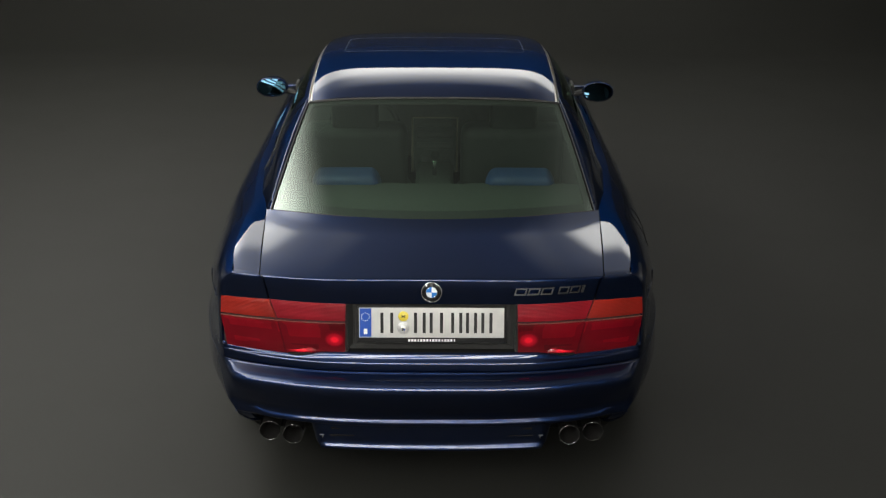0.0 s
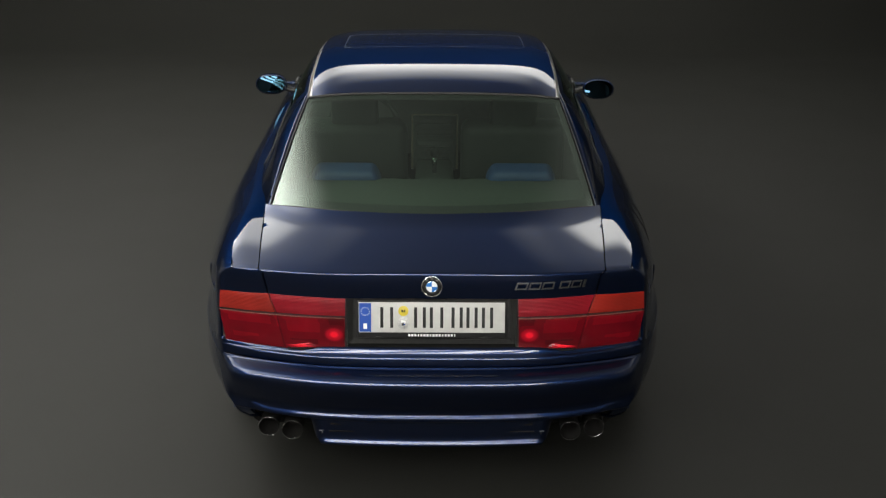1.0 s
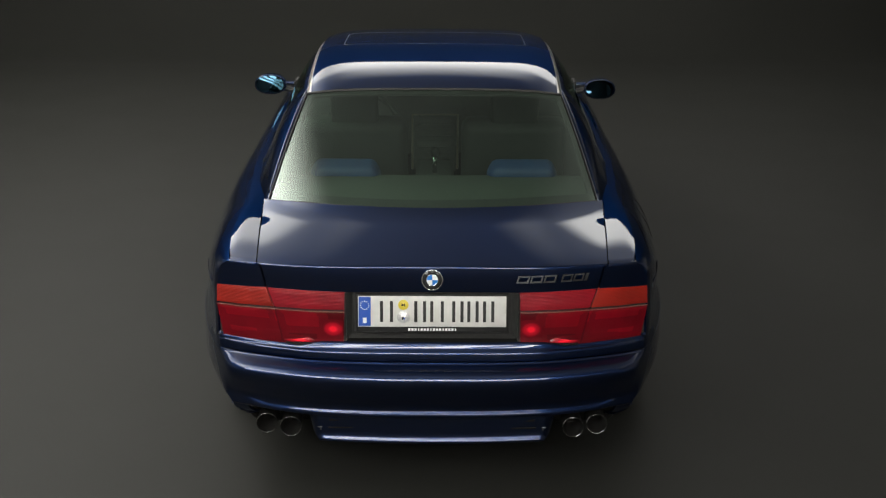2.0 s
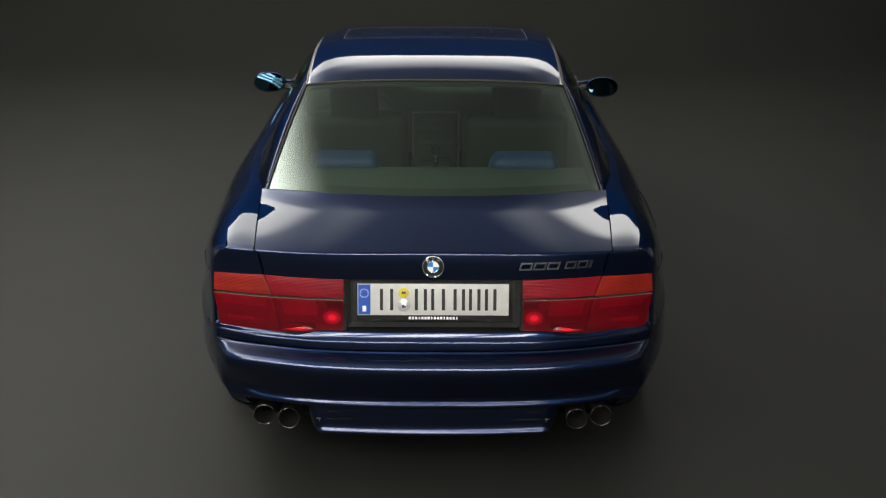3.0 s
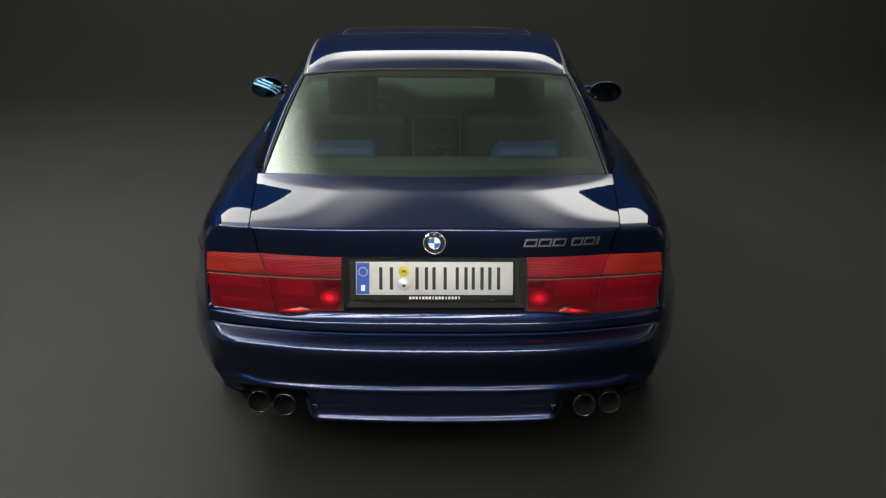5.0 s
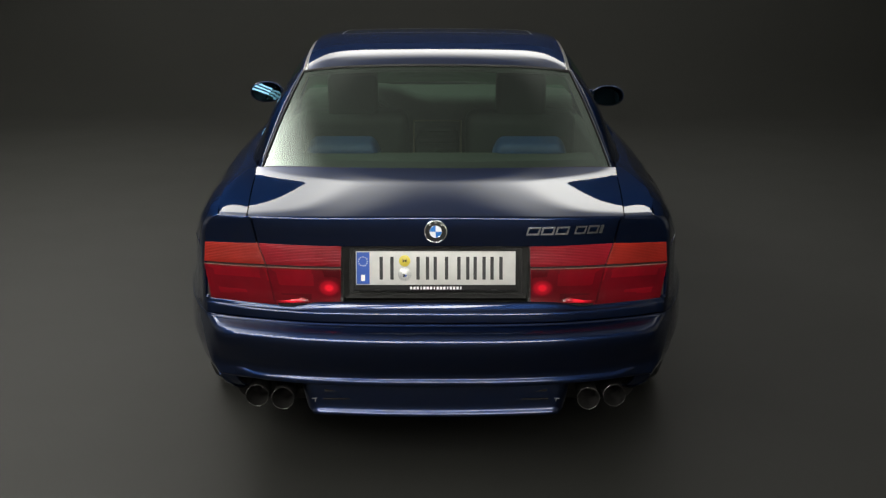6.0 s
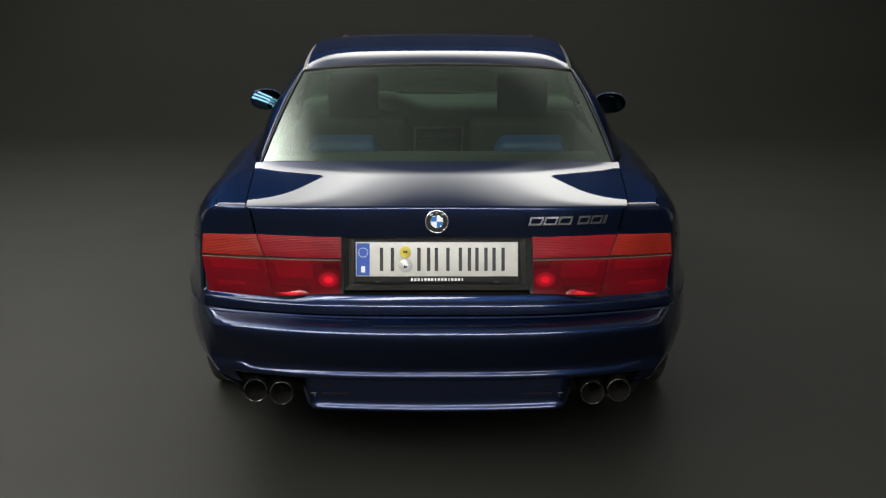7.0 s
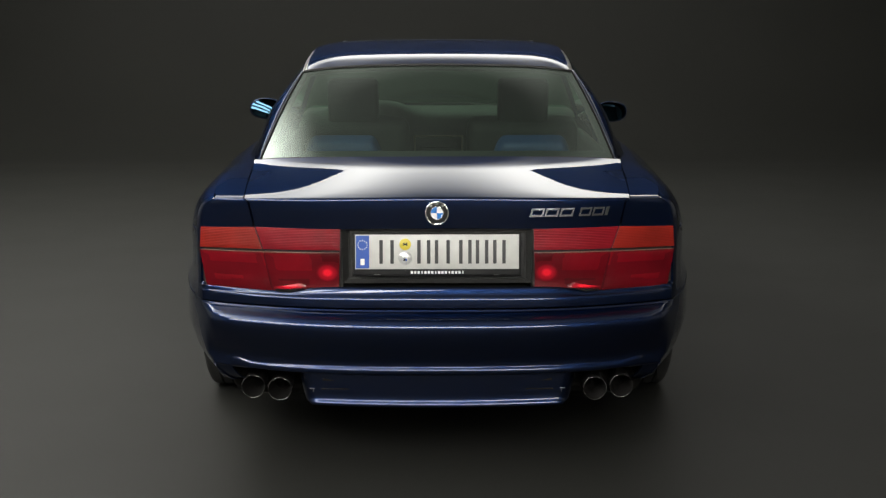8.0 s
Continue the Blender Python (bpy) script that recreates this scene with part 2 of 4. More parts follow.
def build_softbox():
    """Large overhead softbox: glowing cloth, hotter towards its front and side edges, pattern fitted to the camera's
    view.
    """
    sb = thing("softbox", "large overhead studio softbox with white diffusion cloth", "studio light", at=(0, 0, BOX_Z))
    m = bpy.data.materials.new("lit_diffusion_cloth")
    m.use_nodes = True
    nt = m.node_tree
    nt.nodes.clear()
    out = nt.nodes.new("ShaderNodeOutputMaterial")
    em = nt.nodes.new("ShaderNodeEmission")
    em.inputs["Color"].default_value = (1.0, 0.985, 0.92, 1)
    coords = nt.nodes.new("ShaderNodeTexCoord")
    sep = nt.nodes.new("ShaderNodeSeparateXYZ")
    nt.links.new(coords.outputs["Object"], sep.inputs[0])

    def ramp(src, a, b, lo, hi):
        n = nt.nodes.new("ShaderNodeMapRange")
        n.interpolation_type = "SMOOTHSTEP"
        for key, v in (("From Min", a), ("From Max", b), ("To Min", lo), ("To Max", hi)):
            n.inputs[key].default_value = v
        nt.links.new(src, n.inputs["Value"])
        return n.outputs["Result"]

    def calc(op, a, b=None):
        n = nt.nodes.new("ShaderNodeMath")
        n.operation = op
        if isinstance(a, (int, float)):
            n.inputs[0].default_value = a
        else:
            nt.links.new(a, n.inputs[0])
        if isinstance(b, (int, float)):
            n.inputs[1].default_value = b
        elif b is not None:
            nt.links.new(b, n.inputs[1])
        return n.outputs[0]
    # fitted to the reflections in view: dim middle, brighter outwards, strongest on the left
    dx = calc("POWER", calc("ABSOLUTE", calc("MULTIPLY", sep.outputs["X"], 1 / 1.55)), 2.0)
    dy = calc("POWER", calc("ABSOLUTE", calc("MULTIPLY", calc("ADD", sep.outputs["Y"], -2.5), 1 / 3.5)), 2.0)
    ring = ramp(calc("SQRT", calc("ADD", dx, dy)), 0.85, 1.75, 0.0, 3.6)
    side = calc("MULTIPLY", calc("ADD", ramp(sep.outputs["Y"], -0.5, 1.0, 1.3, 0.65), ramp(sep.outputs["Y"], 1.8, 3.0, 0.0, 0.75)), ramp(sep.outputs["Y"], 4.0, 5.4, 1.0, 0.25))
    edge_near = calc("MULTIPLY", ramp(sep.outputs["X"], -3.7, -1.6, 6.3, 0.0), side)
    edge_far = calc("MULTIPLY", ramp(sep.outputs["X"], -3.95, -3.1, 6.0, 0.0), ramp(sep.outputs["Y"], 3.6, 5.6, 0.0, 1.0))
    edge = calc("ADD", edge_near, edge_far)
    edge_right = ramp(sep.outputs["X"], 3.2, 3.9, 0.0, 0.9)
    far = ramp(sep.outputs["Y"], 6.3, 7.3, 0.0, 1.0)

    def side_mix(near, distant):
        return calc("ADD", near, calc("MULTIPLY", calc("SUBTRACT", distant, near), far))
    left = side_mix(ramp(sep.outputs["X"], -1.5, -0.4, 0.10, 1.0), ramp(sep.outputs["X"], -2.0, -0.7, 0.5, 1.0))
    right = side_mix(ramp(sep.outputs["X"], 0.4, 1.6, 1.0, 0.08), ramp(sep.outputs["X"], 0.4, 2.5, 1.0, 0.75))
    rear = ramp(sep.outputs["Y"], -0.4, 4.8, 0.22, 1.0)
    middle = calc("MULTIPLY", ring, calc("MULTIPLY", rear, calc("MULTIPLY", left, right)))
    base = calc("ADD", calc("ADD", middle, calc("ADD", edge, edge_right)), ramp(sep.outputs["X"], -1.6, 1.0, 0.21, 0.11))
    nt.links.new(base, em.inputs["Strength"])
    nt.links.new(em.outputs[0], out.inputs["Surface"])
    bm = bmesh.new()
    add_grid(bm, np.array([[(x, y, 0.0) for x in np.linspace(BOX_X0, BOX_X1, 8)] for y in np.linspace(BOX_Y0, BOX_Y1, 8)]), out=(0, 0, -1))
    part("diffusion_cloth", bm, m, sb, "glowing white cloth")
    for size, at in (((0.08, BOX_Y1 - BOX_Y0 + 0.16, 0.5), (BOX_X0 - 0.045, (BOX_Y0 + BOX_Y1) / 2, 0.23)), ((0.08, BOX_Y1 - BOX_Y0 + 0.16, 0.5), (BOX_X1 + 0.045, (BOX_Y0 + BOX_Y1) / 2, 0.23)),
                     ((BOX_X1 - BOX_X0, 0.08, 0.5), (0, BOX_Y0 - 0.045, 0.23)), ((BOX_X1 - BOX_X0, 0.08, 0.5), (0, BOX_Y1 + 0.045, 0.23))):
        part("side_skirt", box_bm(size, at), gap_black, sb, smooth=False)
    part("back_cover", box_bm((BOX_X1 - BOX_X0, BOX_Y1 - BOX_Y0, 0.03), (0, (BOX_Y0 + BOX_Y1) / 2, 0.46)), gap_black, sb, smooth=False)
    for x in (-2.4, 2.4):
        for y in (1.0, 8.5):
            part("hanger", tube_bm([(x, y, 0.46), (x, y, 7.5 - BOX_Z)], 0.012), gap_black, sb)


def build_strip_bank():
    """Rack of three long strip lights hung across the studio behind the camera, turned to the car's tail."""
    rack = thing("strip_light_rack", "rack of three long white studio strip lights", "studio light")
    m = look((-2.0, -5.2, 4.0), (-0.7, 0.4, 0.4), -16)
    rack.matrix_basis = m
    tube = bpy.data.materials.new("lit_tube")
    tube.use_nodes = True
    b = tube.node_tree.nodes["Principled BSDF"]
    b.inputs["Base Color"].default_value = (0.8, 0.8, 0.8, 1)
    b.inputs["Emission Color"].default_value = (1.0, 0.98, 0.93, 1)
    b.inputs["Emission Strength"].default_value = STRIP
    for k in range(3):
        part("strip_light", box_bm((8.5, 0.36, 0.06), (0.75, -0.62 + 0.62 * k, 0.0), bevel=0.02), tube, rack, "glowing white strip")
        part("reflector_tray", box_bm((8.6, 0.44, 0.06), (0.75, -0.62 + 0.62 * k, 0.075), bevel=0.015), gap_black, rack)
    inv = m.inverted()
    for x in (-2.2, 3.7):
        part("upright", box_bm((0.06, 2.0, 0.06), (x, 0, 0.14), bevel=0.01), gap_black, rack, smooth=False)
        top = m @ Vector((x, 0, 0.16))
        part("hanger", tube_bm([inv @ top, inv @ Vector((top.x, top.y, 7.5))], 0.02), gap_black, rack)


build_studio()
build_softbox()
build_strip_bank()

# ---- the car's body surface ----
# y runs forwards from the tail, x to the right, all in metres
W = solve_spline([0.125, 0.22, 0.4, 0.6, 0.85, 1.12, 1.6, 2.2, 3.0, 3.6, 4.0, 4.3, 4.5, 4.62, 4.7],
                 [0.766, 0.803, 0.845, 0.880, 0.910, 0.922, 0.913, 0.900, 0.900, 0.912, 0.903, 0.866, 0.805, 0.72, 0.60])
Z_TOP = solve_spline([0.1, 0.25, 0.4, 0.7, 1.0, 1.5, 2.2, 3.0, 3.4, 3.9, 4.3, 4.6, 4.72], [0.9063, 0.9208, 0.9325, 0.946, 0.948, 0.935, 0.920, 0.915, 0.900, 0.845, 0.775, 0.70, 0.66])
X_A = solve_spline([0.1, 0.4, 0.7, 1.0, 1.5, 2.2, 3.0, 3.4, 3.9, 4.3, 4.6, 4.72], [0.616, 0.642, 0.664, 0.694, 0.738, 0.765, 0.757, 0.735, 0.70, 0.655, 0.54, 0.42])
H = solve_spline([0.1, 0.35, 0.8, 1.2, 2.2, 3.4, 4.0, 4.6, 4.72], [0.10, 0.18, 0.31, 0.33, 0.30, 0.29, 0.24, 0.12, 0.10])
N_EXP = solve_spline([0.1, 0.3, 0.6, 0.9, 1.5, 2.2, 3.4, 4.72], [3.2, 2.4, 2.05, 2.0, 2.2, 2.2, 2.3, 2.4])
YB = solve_spline([0.0, 0.15, 0.3, 0.45, 0.58, 0.68, 0.765], [0.018, 0.0185, 0.022, 0.038, 0.066, 0.093, 0.124])


SHELF = solve_spline([0.1, 0.25, 0.4, 0.55, 0.7, 0.8, 1.0, 4.72], [0.055, 0.060, 0.058, 0.044, 0.022, 0.008, 0.0, 0.0])
TH_A = -0.3


def section(y, th):
    """The body's shoulder at y: th = TH_A at the inner edge, 0 where the flat shelf ends, pi/2 at the widest place."""
    n, f = N_EXP(y), max(0.0, SHELF(y))
    if th < 0:
        k = 1 - th / TH_A
        return np.array([X_A(y) + f * k, y, Z_TOP(y) - 0.015 * f * k * k])
    x = X_A(y) + f + (W(y) - X_A(y) - f) * np.sin(th) ** (2 / n)
    z = Z_TOP(y) - 0.015 * f - (H(y) - 0.015 * f) * (1 - np.cos(th) ** (2 / n))
    return np.array([x, y, z])


TH_B = radians(15)
UPPER = [(0.9190, -0.007), (0.9172, -0.0122), (0.9135, -0.0150), (0.9095, -0.0158), (0.880, -0.0130), (0.845, -0.0055), (0.818, 0.0)]
LOWER = [(0.800, 0.000, 0.790), (0.740, 0.004, 0.735), (0.680, 0.008, 0.675), (0.645, 0.010, 0.637), (0.632, 0.010, 0.6205), (0.6285, 0.004, 0.617),   # 7-12
         (0.6270, -0.004, 0.6155), (0.6200, -0.0070, 0.610), (0.6120, -0.0102, 0.605), (0.6065, -0.0130, 0.603), (0.6025, -0.0178, 0.602), (0.5985, -0.0236, 0.599), (0.590, -0.0262, 0.592), (0.565, -0.0215, 0.5690),
         (0.5635, -0.010, 0.5676), (0.5605, -0.008, 0.5662),                                                                                                # the gap over the bumper
         (0.5590, -0.0185, 0.5651), (0.5550, -0.0208, 0.5630), (0.5520, -0.0240, 0.5612), (0.5485, -0.034, 0.5590), (0.5325, -0.070, 0.5455), (0.5278, -0.0750, 0.5410),
         (0.5222, -0.0800, 0.5350), (0.513, -0.0838, 0.526), (0.495, -0.0815, 0.508), (0.430, -0.053, 0.440), (0.393, -0.0325, 0.403), (0.380, -0.0290, 0.389),
         (0.3738, -0.0287, 0.3823), (0.3698, -0.0310, 0.3783), (0.3655, -0.0341, 0.3740), (0.3595, -0.0352, 0.368), (0.348, -0.0320, 0.360), (0.340, -0.010, 0.354)]
R_GAP, R_BUMP = 21, 22
SIDE_IN = {21: 0.018, 22: 0.018, 34: 0.003, 35: 0.002, 40: 0.03}
ROWS = len(UPPER) + len(LOWER)
Y_SIDE = [0.22, 0.3, 0.4, 0.5, 0.62, 0.75, 0.9, 1.12, 1.36, 1.6, 1.9, 2.2, 2.6, 3.0, 3.3, 3.6, 3.85, 4.1, 4.3, 4.45, 4.56, 4.64, 4.69]
FRONT = [(0.40, 4.728), (0.2, 4.748), (0.0, 4.752)]


def x_seam(r):
    return 0.616 - 0.033 * r / 6 if r <= 6 else 0.583 - 0.05 * min(1, (r - 6) / 5)


def fascia_y(x, pc, square=0.0):
    """The tail's plan curve at x; square keeps the step's depth up to the corner, as on the bumper."""
    u = min(1.0, abs(x) / 0.765)
    k = 1 - 0.85 * u ** 4
    return YB(abs(x)) + pc * (k + (1 - 0.85 * u ** 32 - k) * square)


def blend(a, b, v):
    """0 at a, 1 at b, smooth between."""
    k = min(1.0, max(0.0, (v - a) / (b - a)))
    return k * k * (3 - 2 * k)


def row_points(r):
    if r <= 6:
        zc, pc = UPPER[r]
        th = TH_B + (math.pi / 2 - TH_B) * r / 6
        corner = section(0.11, th)
        xe, ze = corner[0], corner[2]
        side = [section(y, th) for y in Y_SIDE]
    else:
        zc, pc, ze = LOWER[r - 7]
        xe = 0.766 + 0.004 * math.sin((r - 6) / 12 * math.pi) if r < 13 else 0.766 - 0.018 * max(0, (r - 27) / 13) - 0.022 * max(0, (r - 31) / 9)
        side = []
        for y in Y_SIDE:
            k = (Z_TOP(y) - H(y) - 0.345) / (0.808 - 0.345)
            k = 1 + (k - 1) * min(1, max(0, (y - 3.3) / 0.9)) if y > 3.3 else 1 - (1 - k) * min(1, max(0, (y - 0.3) / 0.6)) * max(0, (ze - 0.62) / 0.19)
            z = 0.345 + (ze - 0.345) * k
            inner = SIDE_IN.get(r, 0.0) + 0.045 * max(0, (0.52 - z) / 0.18) ** 2
            wide = (0.022 * blend(0.625, 0.555, z) + 0.011 * blend(0.52, 0.44, z)) * math.exp(-((y - 0.55) / 0.35) ** 2)
            side.append(np.array([W(y) - inner + wide, y, z]))
    xs = x_seam(r)
    sq = 0.0 if r < R_BUMP or r > 32 else 0.5 if r == 32 else 1.0
    pts = [np.array([0.0, fascia_y(0, pc), zc])]
    fx = [xs * f for f in (0.25, 0.5, 0.75, 1.0)] + [xs + (xe - xs) * f for f in (0.4, 0.72, 0.88, 1.0)]
    if 11 <= r <= 17:
        fx = [0.19, 0.385, 0.468, 0.515, 0.58, 0.66, 0.728, xe]
    if r >= R_BUMP:
        fx = [0.22, 0.44, 0.60, 0.650, 0.676, 0.70, 0.728, xe]
    for x in fx:
        p, lift = pc, 0.0
        z = zc + (ze - zc) * (x / xe) ** 2
        if 1 <= r <= 4:
            # the lid's sharp lip runs on to the corner
            za, zb = UPPER[0][0], section(0.11, TH_B)[2]
            z = za + (zb - za) * (x / xe) ** 2 - ((za - zc) + ((zb - ze) - (za - zc)) * min(1.0, x / xe) ** 8)
        if 11 <= r <= 17:
            # the ledge dips round the lug under each lamp
            dip = max(0.0, min(1.0, (x - 0.390) / 0.075, (0.750 - x) / 0.235))
            lift = -0.012 * dip * (1, 1, 1, 1, 0.8, 0.5, 0.2)[r - 11]
        if 33 <= r <= 39:
            # the lower lip turns up at its ends and runs out before the corner
            k = max(0.0, 1 - max(0.0, x - 0.650) / 0.026)
            p = -0.0265 + (pc + 0.0265) * k if r > 33 else pc
            lift += (0.004, 0.008, 0.012, 0.014, 0.014, 0.010, 0.004)[r - 33] * math.exp(-((x - 0.66) / 0.018) ** 2)
        pts.append(np.array([x, fascia_y(x, p, sq), z + lift]))
    pts += side
    z_end = side[-1][2]
    for x, y in FRONT:
        pts.append(np.array([x, y - (0.02 if r in (R_GAP, R_BUMP) else 0), z_end]))
    return np.array(pts)


def catmull(P, sub):
    """Dense points through P (centripetal Catmull-Rom), sub per stretch."""
    Q = np.concatenate([[2 * P[0] - P[1]], P, [2 * P[-1] - P[-2]]])
    if abs(P[0][0]) < 1e-9:
        Q[0] = P[1] * np.array([-1, 1, 1])
    if abs(P[-1][0]) < 1e-9:
        Q[-1] = P[-2] * np.array([-1, 1, 1])
    out = []
    for i in range(1, len(Q) - 2):
        p0, p1, p2, p3 = Q[i - 1:i + 3]
        d = [max(np.linalg.norm(b - a), 1e-6) ** 0.5 for a, b in ((p0, p1), (p1, p2), (p2, p3))]
        m1 = d[1] * ((p1 - p0) / d[0] - (p2 - p0) / (d[0] + d[1]) + (p2 - p1) / d[1])
        m2 = d[1] * ((p2 - p1) / d[1] - (p3 - p1) / (d[1] + d[2]) + (p3 - p2) / d[2])
        for t in np.linspace(0, 1, sub, endpoint=False):
            h = (2 * t ** 3 - 3 * t * t + 1, t ** 3 - 2 * t * t + t, 3 * t * t - 2 * t ** 3, t ** 3 - t * t)
            out.append(h[0] * p1 + h[1] * m1 + h[2] * p2 + h[3] * m2)
    return np.array(out + [P[-1]])


SUB = 5
WRAP = np.array([catmull(row_points(r), SUB) for r in range(ROWS)])          # rows x stations x 3
S_SEAM, S_CORNER = 4 * SUB, 8 * SUB


def station(y):
    """The first station along the side past y."""
    col = WRAP[8, :, 1]
    for i in range(S_CORNER, WRAP.shape[1]):
        if col[i] >= y:
            return i
    return WRAP.shape[1] - 1


REAR_AXLE, FRONT_AXLE, AXLE_Z, ARCH_R = 1.13, 3.80, 0.318, 0.352


def arch_keep(P):
    """Which quads of a side sheet lie outside the wheel arches; edge points are drawn onto the arch."""
    P = np.array(P)
    for c in (REAR_AXLE, FRONT_AXLE):
        d = np.stack([P[..., 1] - c, P[..., 2] - AXLE_Z], -1)
        r = np.linalg.norm(d, axis=-1)
        inside = (r < ARCH_R) & (np.abs(P[..., 0]) > 0.5)
        s = np.where(inside & (r > ARCH_R - 0.05), ARCH_R / np.maximum(r, 1e-6), 1.0)
        P[..., 1] = c + d[..., 0] * s
        P[..., 2] = AXLE_Z + d[..., 1] * s
    keep = np.ones((P.shape[0] - 1, P.shape[1] - 1), bool)
    for c in (REAR_AXLE, FRONT_AXLE):
        r = np.hypot(P[..., 1] - c, P[..., 2] - AXLE_Z)
        bad = (r < ARCH_R - 0.002) & (np.abs(P[..., 0]) > 0.5)
        keep &= ~(bad[:-1, :-1] | bad[1:, :-1] | bad[:-1, 1:] | bad[1:, 1:])
    return P, keep


def refine_rows(P, k):
    """More rows between the rows, on straight lines."""
    out = [P[0]]
    for a, b in zip(P[:-1], P[1:]):
        for i in range(1, k + 1):
            out.append(a + (b - a) * i / k)
    return np.array(out)


car = thing("car", "dark blue metallic two-door coupe from the nineties on the studio floor", "car")
GAP = 0.003


def top_strip(y0, y1, n, th0=TH_A):
    """The shoulder between the inner edge and the crease; at the tail it starts on the tail panel's upper edge."""
    rows = []
    for th in np.concatenate([np.linspace(th0, -0.001, 6), np.linspace(0, TH_B, 6)]):
        ys = np.linspace(y0, y1, n)
        lift = 0.0
        if y0 < 0.15:
            x = section(0.11, th)[0]
            xe, ze = section(0.11, TH_B)[0], section(0.11, TH_B)[2]
            ya = fascia_y(x, UPPER[0][1])
            ys = np.linspace(ya, y1, n)
            lift = UPPER[0][0] + (ze - UPPER[0][0]) * (x / xe) ** 2 - (section(0.1, th)[2] + 0.098 * (ya - 0.1))
        row = []
        for y in ys:
            p = section(max(y, 0.1), th)
            k = blend(0.60, ys[0], y) if y0 < 0.15 else 0.0
            row.append(np.array([p[0], y, p[2] + 0.098 * min(0.0, y - 0.1) + lift * k]))
        if y0 < 0.15:
            # over the sharp lip and a little down the tail
            x, _, z = row[0]
            row = [np.array([x, fascia_y(x, pc) - 0.0005, z - (UPPER[0][0] - zc)]) for zc, pc in UPPER[3:0:-1]] + row
        rows.append(row)
    return np.array(rows)


def deck_point(x, v):
    ax = abs(x)
    y0, z0 = fascia_y(x, -0.007), 0.919 - 0.0370 * ax ** 2
    y1, z1 = 0.43 + 0.50 * x * x + 0.10 * x ** 4, 0.9900 - 0.081 * x * x - 0.20 * ax ** 7
    y = y0 + (y1 - y0) * v
    # slightly rounded towards the lip and swept up to the rear window, both more at the sides
    lip = (0.0010 + 0.006 * (ax / 0.62) ** 4) * (1 - math.exp(-v / 0.12) - v)
    kick = (0.0090 + 0.018 * ax ** 2) * max(0.0, (v - 0.72) / 0.28) ** 2
    z = z0 + (z1 - z0) * v + 0.0056 * v * (1 - v) + lip + kick
    return np.array([x, y, z])


def deck_grid(nx=61, nv=25):
    vs = np.concatenate([[0.0, 0.006, 0.016], np.linspace(0.04, 1, nv)])
    P = np.zeros((len(vs), nx, 3))
    for j, v in enumerate(vs):
        xe = 0.616 + 0.048 * v - GAP
        for i, u in enumerate(np.linspace(-1, 1, nx)):
            P[j, i] = deck_point(u * xe, v)
    return P


def both(P):
    """A half sheet and its mirror image joined at the middle: stations run from -x to +x."""
    return np.concatenate([mirrored(P)[:, :0:-1], P], axis=1)


